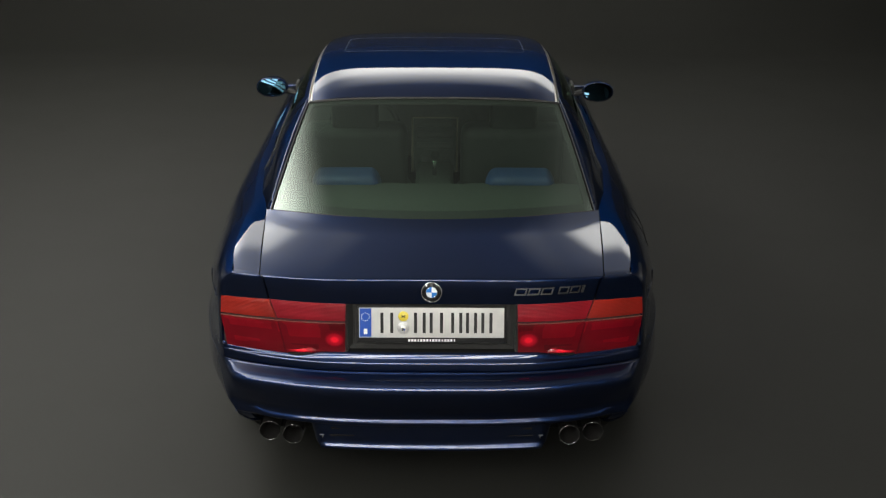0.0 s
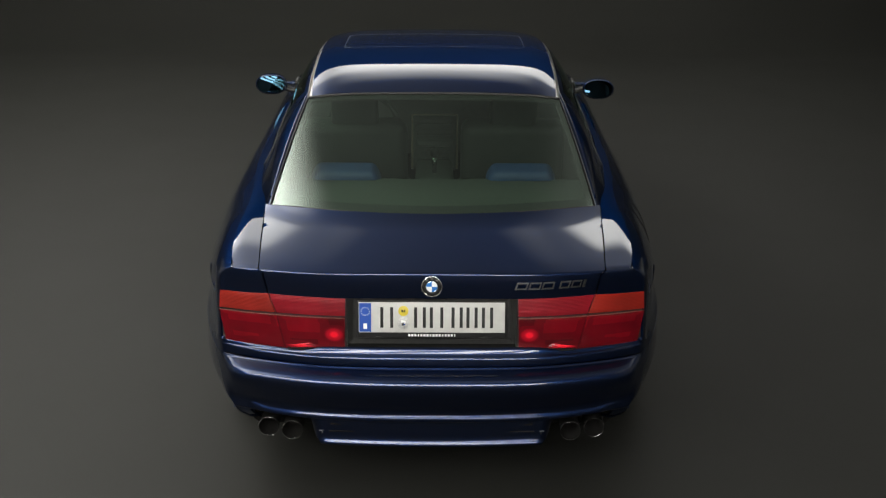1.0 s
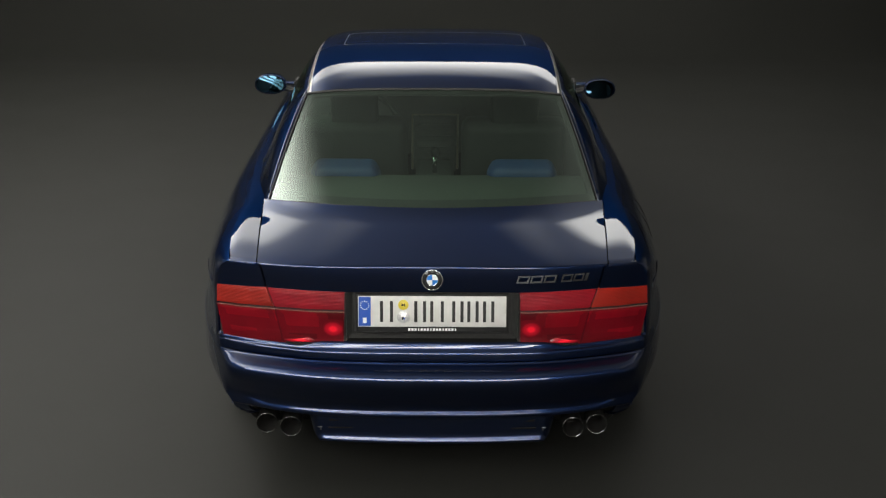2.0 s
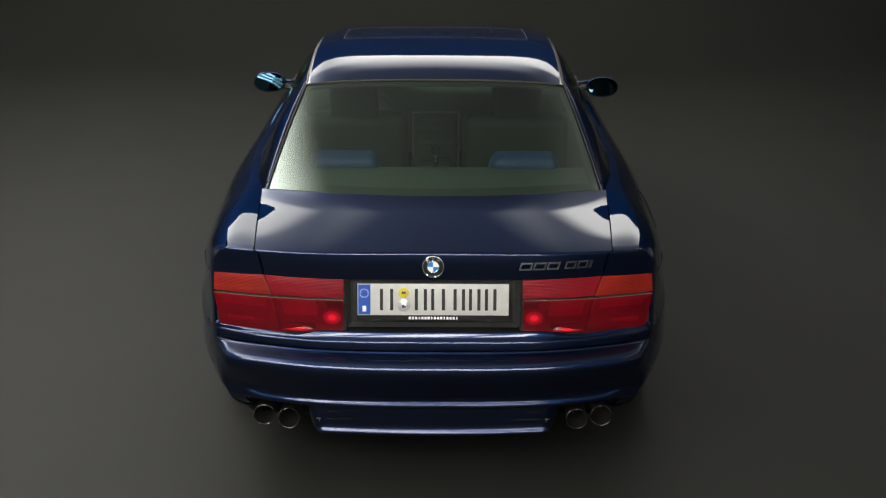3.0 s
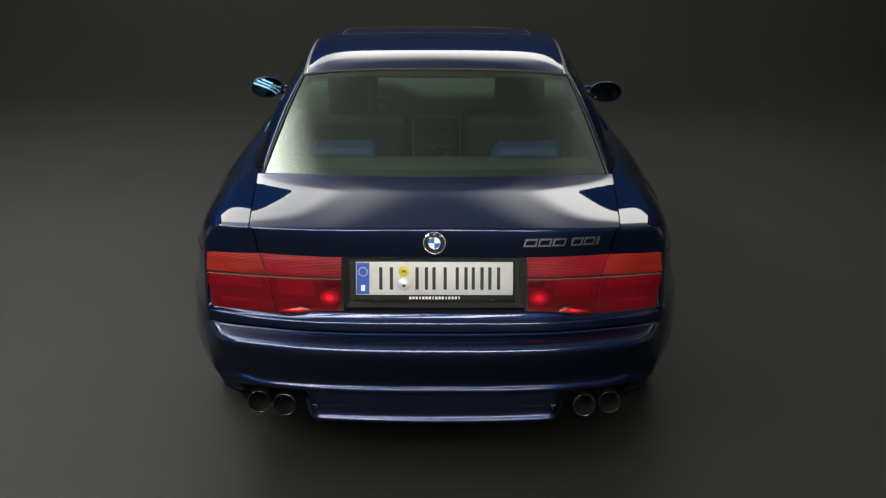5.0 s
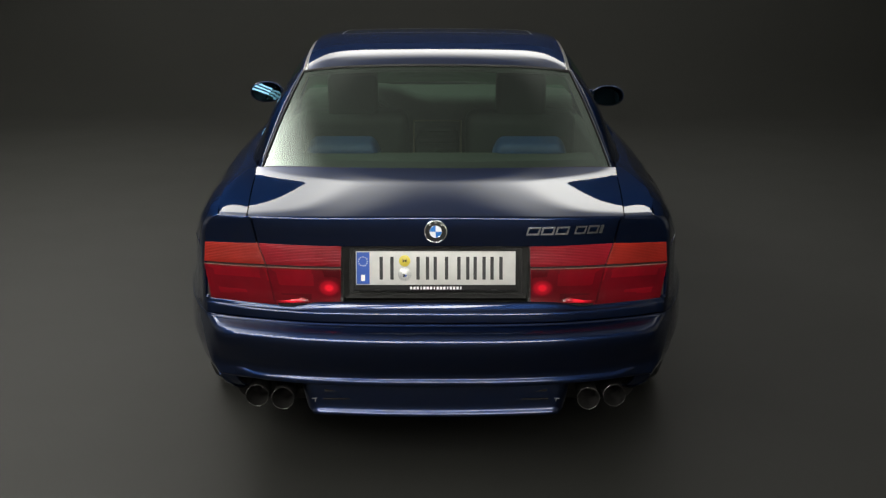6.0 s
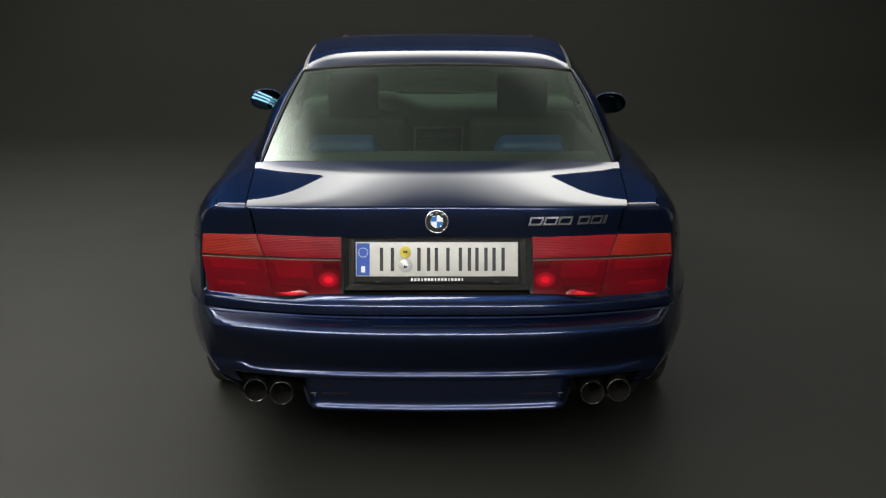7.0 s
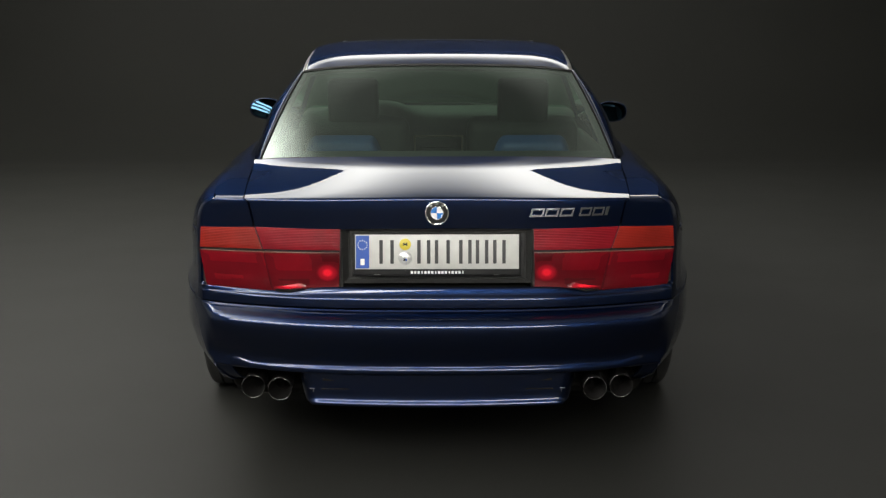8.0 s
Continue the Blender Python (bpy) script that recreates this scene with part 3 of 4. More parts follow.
def build_panels():
    # boot lid: deck and the upper tail panel down to the lamps
    bm = bmesh.new()
    D = deck_grid()
    add_grid(bm, D, out=(0, 0, 1))
    up = WRAP[0:7, :S_SEAM + 1].copy()
    up[:, -1, 0] -= GAP
    U = both(up)
    add_grid(bm, U, out=(0, -1, 0))
    weld(bm, 0.0005)
    hem(bm)
    part("boot_lid", bm, paint, car, "navy metallic boot lid with a sharp rear edge")
    # lower tail panel, the ledge under the lamps
    bm = bmesh.new()
    add_grid(bm, both(WRAP[12:R_GAP, :S_CORNER + 3]), out=(0, -1, 0.3))
    hem(bm)
    part("tail_panel", bm, paint, car)
    # quarter panels
    s_door = station(1.86)
    for sgn in (1, -1):
        bm = bmesh.new()
        T = top_strip(0.11, WRAP[0, s_door, 1], 50)
        T[0, :, 0] += GAP
        q = WRAP[0:7, S_SEAM:s_door + 1].copy()
        q[:, 0, 0] += GAP
        low = refine_rows(WRAP[6:R_GAP, S_CORNER:s_door + 1], 2)
        low, keep = arch_keep(low)
        fore, keep_f = arch_keep(refine_rows(WRAP[R_GAP - 1:, station(REAR_AXLE + 0.05):s_door + 1], 3))
        for P, k, o in ((T, None, (0, 0, 1)), (q, None, (sgn, -0.6, 0)), (low, keep, (sgn, 0, 0)), (fore, keep_f, (sgn, 0, 0))):
            add_grid(bm, P if sgn > 0 else mirrored(P), out=o, keep=k)
        weld(bm, 0.0005)
        hem(bm)
        part("quarter_panel", bm, paint, car)
    # rolled lips round the rear wheel cuts
    for sgn in (1, -1):
        lip = []
        for a in np.linspace(radians(5), radians(175), 40):
            y, z = REAR_AXLE + ARCH_R * math.cos(a), AXLE_Z + ARCH_R * math.sin(a)
            col = [np.interp(y, WRAP[r, S_CORNER:, 1], WRAP[r, S_CORNER:, 0]) for r in range(ROWS)]
            lev = [np.interp(y, WRAP[r, S_CORNER:, 1], WRAP[r, S_CORNER:, 2]) for r in range(ROWS)]
            lip.append((sgn * (np.interp(z, lev[::-1], col[::-1]) - 0.006), y, z))
        part("arch_lip", tube_bm(lip, 0.008, 10), paint, car)
    # fuel flap: a fine groove on the right quarter
    ring = []
    for a in np.linspace(0, 2 * math.pi, 41):
        y = 0.90 + 0.085 * np.sign(math.cos(a)) * abs(math.cos(a)) ** 0.6
        th = radians(54) + radians(17) * np.sign(math.sin(a)) * abs(math.sin(a)) ** 0.6
        ring.append(section(y, th) + np.array([0.0004, 0, 0.0004]))
    part("fuel_flap", tube_bm(ring, 0.0009, 6), gap_black, car, "outline of the fuel flap")
    # rear bumper, one piece round both corners
    s_arch = station(1.10)
    bm = bmesh.new()
    B = refine_rows(WRAP[R_BUMP:, :s_arch + 1], 2)
    B, keep = arch_keep(both(B))
    add_grid(bm, B, out=("from", (0, 1.6, 0.45)), keep=keep)
    hem(bm, 0.005)
    bumper = part("rear_bumper", bm, paint, car, "navy rear bumper with a stepped upper edge")
    # skirts that carry the bumper's corners down beside the exhausts
    for sgn in (1, -1):
        foot = WRAP[38, 5 * SUB:station(0.80) + 1]
        along = np.gradient(foot, axis=0)
        side = np.stack([-along[:, 1], along[:, 0], np.zeros(len(foot))], axis=1)
        side /= np.linalg.norm(side, axis=1)[:, None]
        P = np.array([foot + side * d + np.array([0, 0, dz]) for dz, d in ((0.004, 0.004), (-0.012, 0.006), (-0.032, 0.018), (-0.055, 0.040), (-0.075, 0.068), (-0.082, 0.095))])
        P, keep = arch_keep(P if sgn > 0 else mirrored(P))
        bm = bmesh.new()
        add_grid(bm, P, out=("from", (0, 1.1, 0.45)), keep=keep)
        hem(bm, 0.006)
        part("skirt", bm, paint, bumper)
    # doors
    s_front = station(3.12)
    for sgn in (1, -1):
        bm = bmesh.new()
        T = top_strip(WRAP[0, s_door, 1] + 0.004, WRAP[0, s_front, 1] - 0.002, 30)
        side = WRAP[:, s_door:s_front + 1].copy()
        side[:, 0, 1] += 0.004
        side[:, -1, 1] -= 0.002
        for P, o in ((T, (0, 0, 1)), (side, (sgn, 0, 0))):
            add_grid(bm, P if sgn > 0 else mirrored(P), out=o)
        weld(bm, 0.0005)
        hem(bm)
        door = part("door", bm, paint, car)
        part("door_handle", box_bm((0.02, 0.2, 0.028), (sgn * 0.905, 2.02, 0.745), bevel=0.008), paint, door)
    # front wings, sill between the axles, nose
    for sgn in (1, -1):
        bm = bmesh.new()
        low = refine_rows(WRAP[:, s_front:station(4.35) + 1], 2)
        low, keep = arch_keep(low)
        T = top_strip(WRAP[0, s_front, 1] + 0.002, WRAP[0, station(4.35), 1], 30)
        for P, k, o in ((T, None, (0, 0, 1)), (low, keep, (sgn, 0, 0))):
            add_grid(bm, P if sgn > 0 else mirrored(P), out=o, keep=k)
        weld(bm, 0.0005)
        hem(bm)
        part("front_wing", bm, paint, car)
        # lower flank behind the rear wheel cut and along the sill
        bm = bmesh.new()
        ys = np.linspace(REAR_AXLE + ARCH_R, FRONT_AXLE - ARCH_R, 24)
        P = np.array([[(W(y) - d, y, z) for y in ys] for d, z in ((0.034, 0.362), (0.036, 0.30), (0.040, 0.25), (0.055, 0.215), (0.10, 0.195), (0.30, 0.19))])
        add_grid(bm, P if sgn > 0 else mirrored(P), out=(sgn, 0, 0))
        hem(bm)
        part("sill", bm, paint, car)
    bm = bmesh.new()
    add_grid(bm, WRAP[:, station(4.35):], out=("from", (0, 3.4, 0.5)))
    add_grid(bm, mirrored(WRAP[:, station(4.35):]), out=("from", (0, 3.4, 0.5)))
    weld(bm)
    hem(bm)
    nose = part("front_bumper", bm, paint, car)
    bm = bmesh.new()
    last = WRAP[-2, station(4.2):]
    F = np.array([last + np.array([0, dy, dz]) for dy, dz in ((-0.004, 0.0), (-0.004, -0.05), (-0.012, -0.10), (-0.03, -0.135), (-0.10, -0.14))])
    add_grid(bm, both(F[:, ::-1]), out=("from", (0, 3.4, 0.3)))
    hem(bm)
    part("front_apron", bm, paint, car)
    # bonnet
    bm = bmesh.new()
    y0 = 3.36
    P = []
    for y in np.linspace(y0, 4.69, 26):
        xe = X_A(y) - GAP if y < 4.35 else section(y, TH_B)[0]
        ze = Z_TOP(y) if y < 4.35 else section(y, TH_B)[2]
        P.append([(u * xe, y + 0.06 * (1 - u * u) * (1 if y < 4.0 else 1.0 * (4.69 - y) / 0.69 + 0.9 * (y - 4.0) / 0.69), ze + 0.014 * (1 - abs(u) ** 2.4)) for u in np.linspace(-1, 1, 31)])
    add_grid(bm, np.array(P), out=(0, 0, 1))
    hem(bm)
    part("bonnet", bm, paint, car)


build_panels()


# ---- roof, pillars and glass ----
ROOF_Z = solve_spline([1.285, 1.36, 1.44, 1.54, 1.68, 1.78, 1.90, 2.1, 2.35, 2.55, 2.66], [1.275, 1.296, 1.3120, 1.3268, 1.3408, 1.349, 1.3545, 1.3535, 1.339, 1.318, 1.303])
ROOF_DROP = solve_spline([1.285, 1.45, 1.8, 2.2, 2.66], [0.034, 0.038, 0.032, 0.028, 0.03])
EDGE_DROP = solve_spline([1.285, 1.45, 1.8, 2.2, 2.66], [0.050, 0.062, 0.045, 0.038, 0.04])
ROOF_X = solve_spline([1.285, 1.45, 1.8, 2.2, 2.66], [0.530, 0.536, 0.537, 0.532, 0.514])


def roof_point(u, y):
    xe = ROOF_X(y)
    return np.array([u * xe, y + 0.03 * u * u * (1 if y < 1.6 else 0) * max(0, (1.6 - y) / 0.32), ROOF_Z(y) - ROOF_DROP(y) * (0.35 * u * u + 0.65 * u ** 8)])


def edge_line(y):
    """The line along the rear screen's side and the roof's edge."""
    if y < 1.40:
        k = (y - 0.70) / 0.70
        return np.array([0.645 + (0.544 - 0.645) * k, y, 0.950 + (1.247 - 0.950) * k + 0.030 * math.sin(math.pi * k)])
    return np.array([ROOF_X(y) + 0.010, y, ROOF_Z(y) - EDGE_DROP(y) - 0.004])


def belt_line(y):
    return np.array([X_A(y), y, Z_TOP(y)])


def side_point(yb, yt, v, bulge=0.032, flare=0.030):
    a, b = belt_line(yb), edge_line(yt)
    p = a + (b - a) * v
    w = max(0.0, 1 - max(0.0, v))
    k = min(1.0, max(0.0, (yt - 0.72) / 0.3)) * flare
    p = p + np.array([k * w ** 3, 0, -0.33 * k * w ** 6])
    return p + np.array([bulge, 0, 0.35 * bulge]) * math.sin(math.pi * max(0.0, v) ** 1.5) * min(1.0, (yt - 0.7) / 0.5)


def screen_point(u, v, lift=0.0):
    """The rear screen: u from side to side, v from the deck to the roof."""
    xb, xt = 0.636, 0.541
    xe = xb + (xt - xb) * v
    x = u * xe
    yb, yt = 0.43 + 0.50 * x * x + 0.1 * x ** 4, 1.270 + 0.10 * x * x
    zb, zt = 0.993 - 0.050 * x * x, 1.271 - 0.055 * x * x
    bulge = 0.013 * math.sin(math.pi * v)
    z = zb + (zt - zb) * v + bulge - 0.012 * abs(u) ** 6
    return np.array([x, yb + (yt - yb) * v - 0.3 * bulge, z + lift])


def build_greenhouse():
    # roof skin with the sunroof's opening
    ys = np.concatenate([np.linspace(1.285, 1.908, 26), np.linspace(1.912, 2.298, 14), np.linspace(2.302, 2.66, 14)])
    us = np.concatenate([np.linspace(-1, -0.799, 9), np.linspace(-0.793, 0.793, 41), np.linspace(0.799, 1, 9)])
    P = np.array([[roof_point(u, y) for u in us] for y in ys])
    keep = np.ones((len(ys) - 1, len(us) - 1), bool)
    keep[26:39, 9:49] = False
    keep[25, 8:50] = keep[39, 8:50] = False
    keep[25:40, 8] = keep[25:40, 49] = False
    bm = bmesh.new()
    add_grid(bm, P, out=(0, 0, 1), keep=keep)
    hem(bm, 0.022)
    part("roof", bm, paint, car, "navy metallic roof")
    bm = bmesh.new()
    add_grid(bm, P[26:40, 9:50], out=(0, 0, 1))
    hem(bm, 0.014)
    sun = part("sunroof", bm, paint, car, "closed steel sunroof panel")
    # seal round the sunroof
    ring = []
    for cu, cy, a0 in ((0.73, 1.945, -90), (0.73, 2.265, 0), (-0.73, 2.265, 90), (-0.73, 1.945, 180)):
        for a in np.linspace(radians(a0), radians(a0 + 90), 9):
            ring.append(roof_point(cu + 0.066 * math.cos(a), cy + 0.035 * math.sin(a)))
    dense = []
    for p, q in zip(ring, ring[1:] + ring[:1]):
        n = max(1, int(np.linalg.norm(q - p) / 0.04))
        dense += [roof_point((p[0] + (q[0] - p[0]) * k / n) / ROOF_X(p[1] + (q[1] - p[1]) * k / n), p[1] + (q[1] - p[1]) * k / n) for k in range(n)]
    ring = dense
    ring = [p - np.array([0, 0, 0.0012]) for p in ring]
    part("seal", tube_bm(ring + ring[:1], 0.0020, 6), seal_grey, sun, "thin grey seal")
    for sgn in (1, -1):
        flip = (lambda P: P) if sgn > 0 else mirrored
        # rear pillar
        bm = bmesh.new()
        P = np.array([[side_point(0.702 + 0.60 * s, 0.705 + 0.80 * s, v) for v in np.linspace(0, 1, 14)] for s in np.linspace(0, 1, 26)])
        add_grid(bm, flip(P), out=(sgn, -0.2, 0.4))
        hem(bm)
        part("rear_pillar", bm, paint, car)
        # side window and its frame
        def wp(s, v):
            return side_point(1.305 + 1.80 * s, 1.508 + 1.03 * s, v, 0.032 - 0.006 * min(1.0, 2 * s), 0.030 * max(0.0, 1 - 4 * s) ** 2)
        bm = bmesh.new()
        P = np.array([[wp(s, v) for v in np.linspace(0.03, 0.90, 12)] for s in np.linspace(0.006, 0.97, 30)])
        P[..., 0] -= 0.004
        add_grid(bm, flip(P), out=(sgn, 0, 0.3))
        pane = part("side_window", bm, glass, car)
        pane.visible_shadow = False
        bm = bmesh.new()
        P = np.array([[wp(s, v) for v in np.linspace(0.90, 1.0, 4)] for s in np.linspace(0, 1, 30)])
        add_grid(bm, flip(P), out=(sgn, 0, 0.3))
        P = np.array([[wp(s, v) for v in np.linspace(0.0, 0.9, 12)] for s in np.linspace(0.97, 1.0, 4)])
        add_grid(bm, flip(P), out=(sgn, 0, 0.3))
        weld(bm)
        hem(bm)
        part("roof_rail", bm, paint, car)
        bm = bmesh.new()
        P = np.array([[wp(s, v) for v in (-0.01, 0.03)] for s in np.linspace(0, 0.985, 40)])
        P += np.array([0.003, 0, 0.002])
        add_grid(bm, flip(P), out=(sgn, 0, 0.3))
        hem(bm, 0.006)
        part("window_seal", bm, rubber, car)
        # double bright strip in the roof gutter, running down beside the rear screen
        line = [edge_line(y) + np.array([-0.004, 0, 0.002]) for y in np.linspace(0.72, 2.64, 70)]
        line = [(sgn * p[0], p[1], p[2]) for p in line]
        part("gutter_trim", tube_bm(line, 0.0045, 6), gap_black, car)
        line = [edge_line(y) + np.array([0.007, 0, -0.006]) for y in np.linspace(0.74, 1.50, 40)]
        line = [(sgn * p[0], p[1], p[2]) for p in line]
        part("pillar_edge", tube_bm(line, 0.0095, 14), paint, car)
        for (dx0, dz0), (dx1, dz1) in (((0.0002, -0.004), (0.0065, -0.0075)), ((0.0100, -0.011), (0.0180, -0.017))):
            rows = []
            for y in np.linspace(1.315, 2.63, 60):
                z = ROOF_Z(y) - ROOF_DROP(y)
                rows.append([(ROOF_X(y) + dx0, y, z + dz0), (ROOF_X(y) + dx1, y, z + dz1)])
            bm = bmesh.new()
            add_grid(bm, flip(np.array(rows)), out=(sgn, 0, 1))
            hem(bm, 0.004)
            part("gutter_strip", bm, gutter_metal, car, "bright metal gutter strip")
    # rear screen with a black edge
    us, vs = np.linspace(-1, 1, 57), np.linspace(0, 1, 29)
    P = np.array([[screen_point(u, v) for u in us] for v in vs])
    bm = bmesh.new()
    add_grid(bm, P, out=(0, -0.5, 1))
    pane = part("rear_screen", bm, glass, car, "green tinted rear screen")
    pane.visible_shadow = False
    bm = bmesh.new()
    Q = np.array([[screen_point(u, v, -0.004) for u in us] for v in vs])
    keep = np.zeros((28, 56), bool)
    keep[0:2, :] = keep[-1, :] = True
    keep[:, 0] = keep[:, -1] = True
    add_grid(bm, Q, out=(0, -0.5, 1), keep=keep)
    hem(bm, 0.01)
    part("screen_border", bm, trim_black, pane)
    rim = [screen_point(u, 1.0, 0.001) for u in np.linspace(-1, 1, 40)]
    part("screen_seal", tube_bm(rim, 0.006, 8), rubber, pane)
    rim = [screen_point(u, 0.0, 0.001) for u in np.linspace(-1, 1, 40)]
    part("screen_seal", tube_bm(rim, 0.004, 8), rubber, pane)
    for sgn in (1, -1):
        rim = [screen_point(sgn, v, 0.0) for v in np.linspace(0, 1, 30)]
        part("screen_seal", tube_bm([(p[0] + sgn * 0.002, p[1], p[2]) for p in rim], 0.0035, 8), gap_black, pane)
        part("screen_strip", tube_bm([(p[0] + sgn * 0.0075, p[1], p[2] - 0.001) for p in rim], 0.0022, 8), seal_grey, pane, "thin grey strip")
    # windscreen
    bm = bmesh.new()
    P = []
    for v in np.linspace(0, 1, 20):
        row = []
        for u in np.linspace(-1, 1, 30):
            a = np.array([u * 0.745, 3.44 - 0.33 * u * u, 0.960 - 0.02 * u * u])
            b = np.array([u * 0.515, 2.665 - 0.10 * u * u, 1.303 - 0.04 * abs(u) ** 3])
            row.append(a + (b - a) * v + np.array([0, 0.02, 0.03]) * math.sin(math.pi * v))
        P.append(row)
    add_grid(bm, np.array(P), out=(0, -0.7, -1))
    pane = part("windscreen", bm, glass, car)
    pane.visible_shadow = False
    bm = bmesh.new()
    P = np.array([[(u * 0.75, 3.44 - 0.33 * u * u + d, 0.955 - 0.02 * u * u - e) for u in np.linspace(-1, 1, 30)] for d, e in ((-0.02, -0.008), (0.05, 0.01), (0.12, 0.03))])
    add_grid(bm, P, out=(0, 0, 1))
    hem(bm)
    part("scuttle", bm, trim_black, car)


build_greenhouse()


# ---- inside of the gaps, floor pan ----
def build_liner():
    # black sheet added behind the panels so that their gaps read as shade
    bm = bmesh.new()
    L = WRAP[:, :station(0.80)].copy()
    L[..., 1] += 0.022
    L[..., 0] *= 0.975
    L[..., 2] -= 0.004
    L[7:13, :, 1] += 0.03
    add_grid(bm, both(L), out=(0, -1, 0))
    D = deck_grid(31, 13)
    D[..., 2] -= 0.018
    D[..., 0] *= 1.02
    add_grid(bm, D, out=(0, 0, 1))
    part("gap_backing", bm, gap_black, car)
    bm = bmesh.new()
    for y0, y1, x in ((0.22, REAR_AXLE - 0.36, 0.42), (REAR_AXLE - 0.36, REAR_AXLE + 0.36, 0.62), (REAR_AXLE + 0.36, FRONT_AXLE - 0.37, 0.80), (FRONT_AXLE - 0.37, FRONT_AXLE + 0.37, 0.6), (FRONT_AXLE + 0.37, 4.66, 0.62)):
        box_bm((2 * x, y1 - y0, 0.09), (0, (y0 + y1) / 2, 0.255), bevel=0.01, bm=bm)
    part("floor_pan", bm, gap_black, car, smooth=False)
    for sgn in (1, -1):
        for c in (REAR_AXLE, FRONT_AXLE):
            bm = bmesh.new()
            a = np.linspace(-0.15, math.pi + 0.15, 28)
            P = np.array([[(sgn * x, c + (ARCH_R + 0.004) * math.cos(t), AXLE_Z + (ARCH_R + 0.004) * math.sin(t)) for t in a] for x in (0.60, 0.75, 0.885)])
            add_grid(bm, P, out=(0, 0, -1))
            part("arch_liner", bm, gap_black, car)
    part("silencer", box_bm((0.5, 0.42, 0.16), (0.45, 0.42, 0.29), bevel=0.06, segments=4), exhaust_black, car)
    part("silencer", box_bm((0.5, 0.42, 0.16), (-0.45, 0.42, 0.29), bevel=0.06, segments=4), exhaust_black, car)


build_liner()


# ---- wheels ----
def build_wheel(y, sgn):
    hub = new("wheel")
    hub.parent = car
    hub.location = (sgn * 0.79, y, AXLE_Z)
    hub.rotation_euler = (0, radians(90 * sgn), 0)
    w = 0.118
    tyre = lathe_bm([(0.222, -w + 0.012), (0.24, -w), (0.285, -w), (0.308, -w + 0.012), (0.317, -w + 0.028), (0.318, 0), (0.317, w - 0.028), (0.308, w - 0.012), (0.285, w), (0.24, w), (0.222, w - 0.012)], 64)
    part("tyre", tyre, rubber, hub, "black low-profile tyre")
    for h in (-0.06, -0.02, 0.02, 0.06):
        part("tread_groove", lathe_bm([(0.3185, h - 0.004), (0.3190, h - 0.0045), (0.3190, h + 0.0045), (0.3185, h + 0.004)], 48), gap_black, hub)
    rim = lathe_bm([(0.20, -w + 0.01), (0.222, -w + 0.008), (0.226, -w + 0.014), (0.205, -0.07), (0.20, 0.05), (0.226, w - 0.014), (0.222, w - 0.004), (0.21, w - 0.01), (0.20, w - 0.03)], 64)
    part("rim", rim, alloy, hub)
    disc = lathe_bm([(0.0, w - 0.035), (0.03, w - 0.033), (0.036, w - 0.045), (0.06, w - 0.045), (0.062, w - 0.06)], 32)
    part("hub_cap", disc, alloy, hub)
    for k in range(10):
        a = k * math.pi / 5
        bm = box_bm((0.155, 0.030, 0.022), (0.130, 0, w - 0.05), bevel=0.007)
        bmesh.ops.transform(bm, matrix=Matrix.Rotation(a, 4, "Z"), verts=bm.verts)
        part("spoke", bm, alloy, hub)
    part("brake_disc", lathe_bm([(0.05, 0.01), (0.16, 0.01), (0.162, 0.0), (0.16, -0.02), (0.05, -0.02)], 40), steel, hub)


for sgn in (1, -1):
    for y in (REAR_AXLE, FRONT_AXLE):
        build_wheel(y, sgn)


# ---- tail lamps ----
def tail_y(x, z):
    zs = [u[0] for u in LOWER[:6]][::-1] + [0.818]
    ps = [u[1] for u in LOWER[:6]][::-1] + [0.0]
    return fascia_y(x, np.interp(z, zs, ps))


def lens_bm(corners, proud=0.004, nx=16, nz=8, depth=0.02):
    """A lens between four corners (x, z): lower inner, lower outer, upper outer, upper inner."""
    a, b, c, d = [np.array(p, float) for p in corners]
    P = np.zeros((nz, nx, 3))
    for j, v in enumerate(np.linspace(0, 1, nz)):
        for i, u in enumerate(np.linspace(0, 1, nx)):
            x, z = (a * (1 - u) + b * u) * (1 - v) + (d * (1 - u) + c * u) * v
            edge = min(u, 1 - u) * abs(b[0] - a[0]), min(v, 1 - v) * abs(d[1] - a[1])
            soft = 0.002 * max(0, 1 - min(edge) / 0.004)
            P[j, i] = (x, tail_y(x, z) - proud + soft, z)
    bm = bmesh.new()
    add_grid(bm, P, out=(0, -1, 0))
    hem(bm, depth)
    return bm


def flip_bm(bm, sgn):
    if sgn < 0:
        bmesh.ops.transform(bm, matrix=Matrix.Diagonal((-1, 1, 1, 1)), verts=bm.verts)
        bmesh.ops.reverse_faces(bm, faces=bm.faces)
    return bm


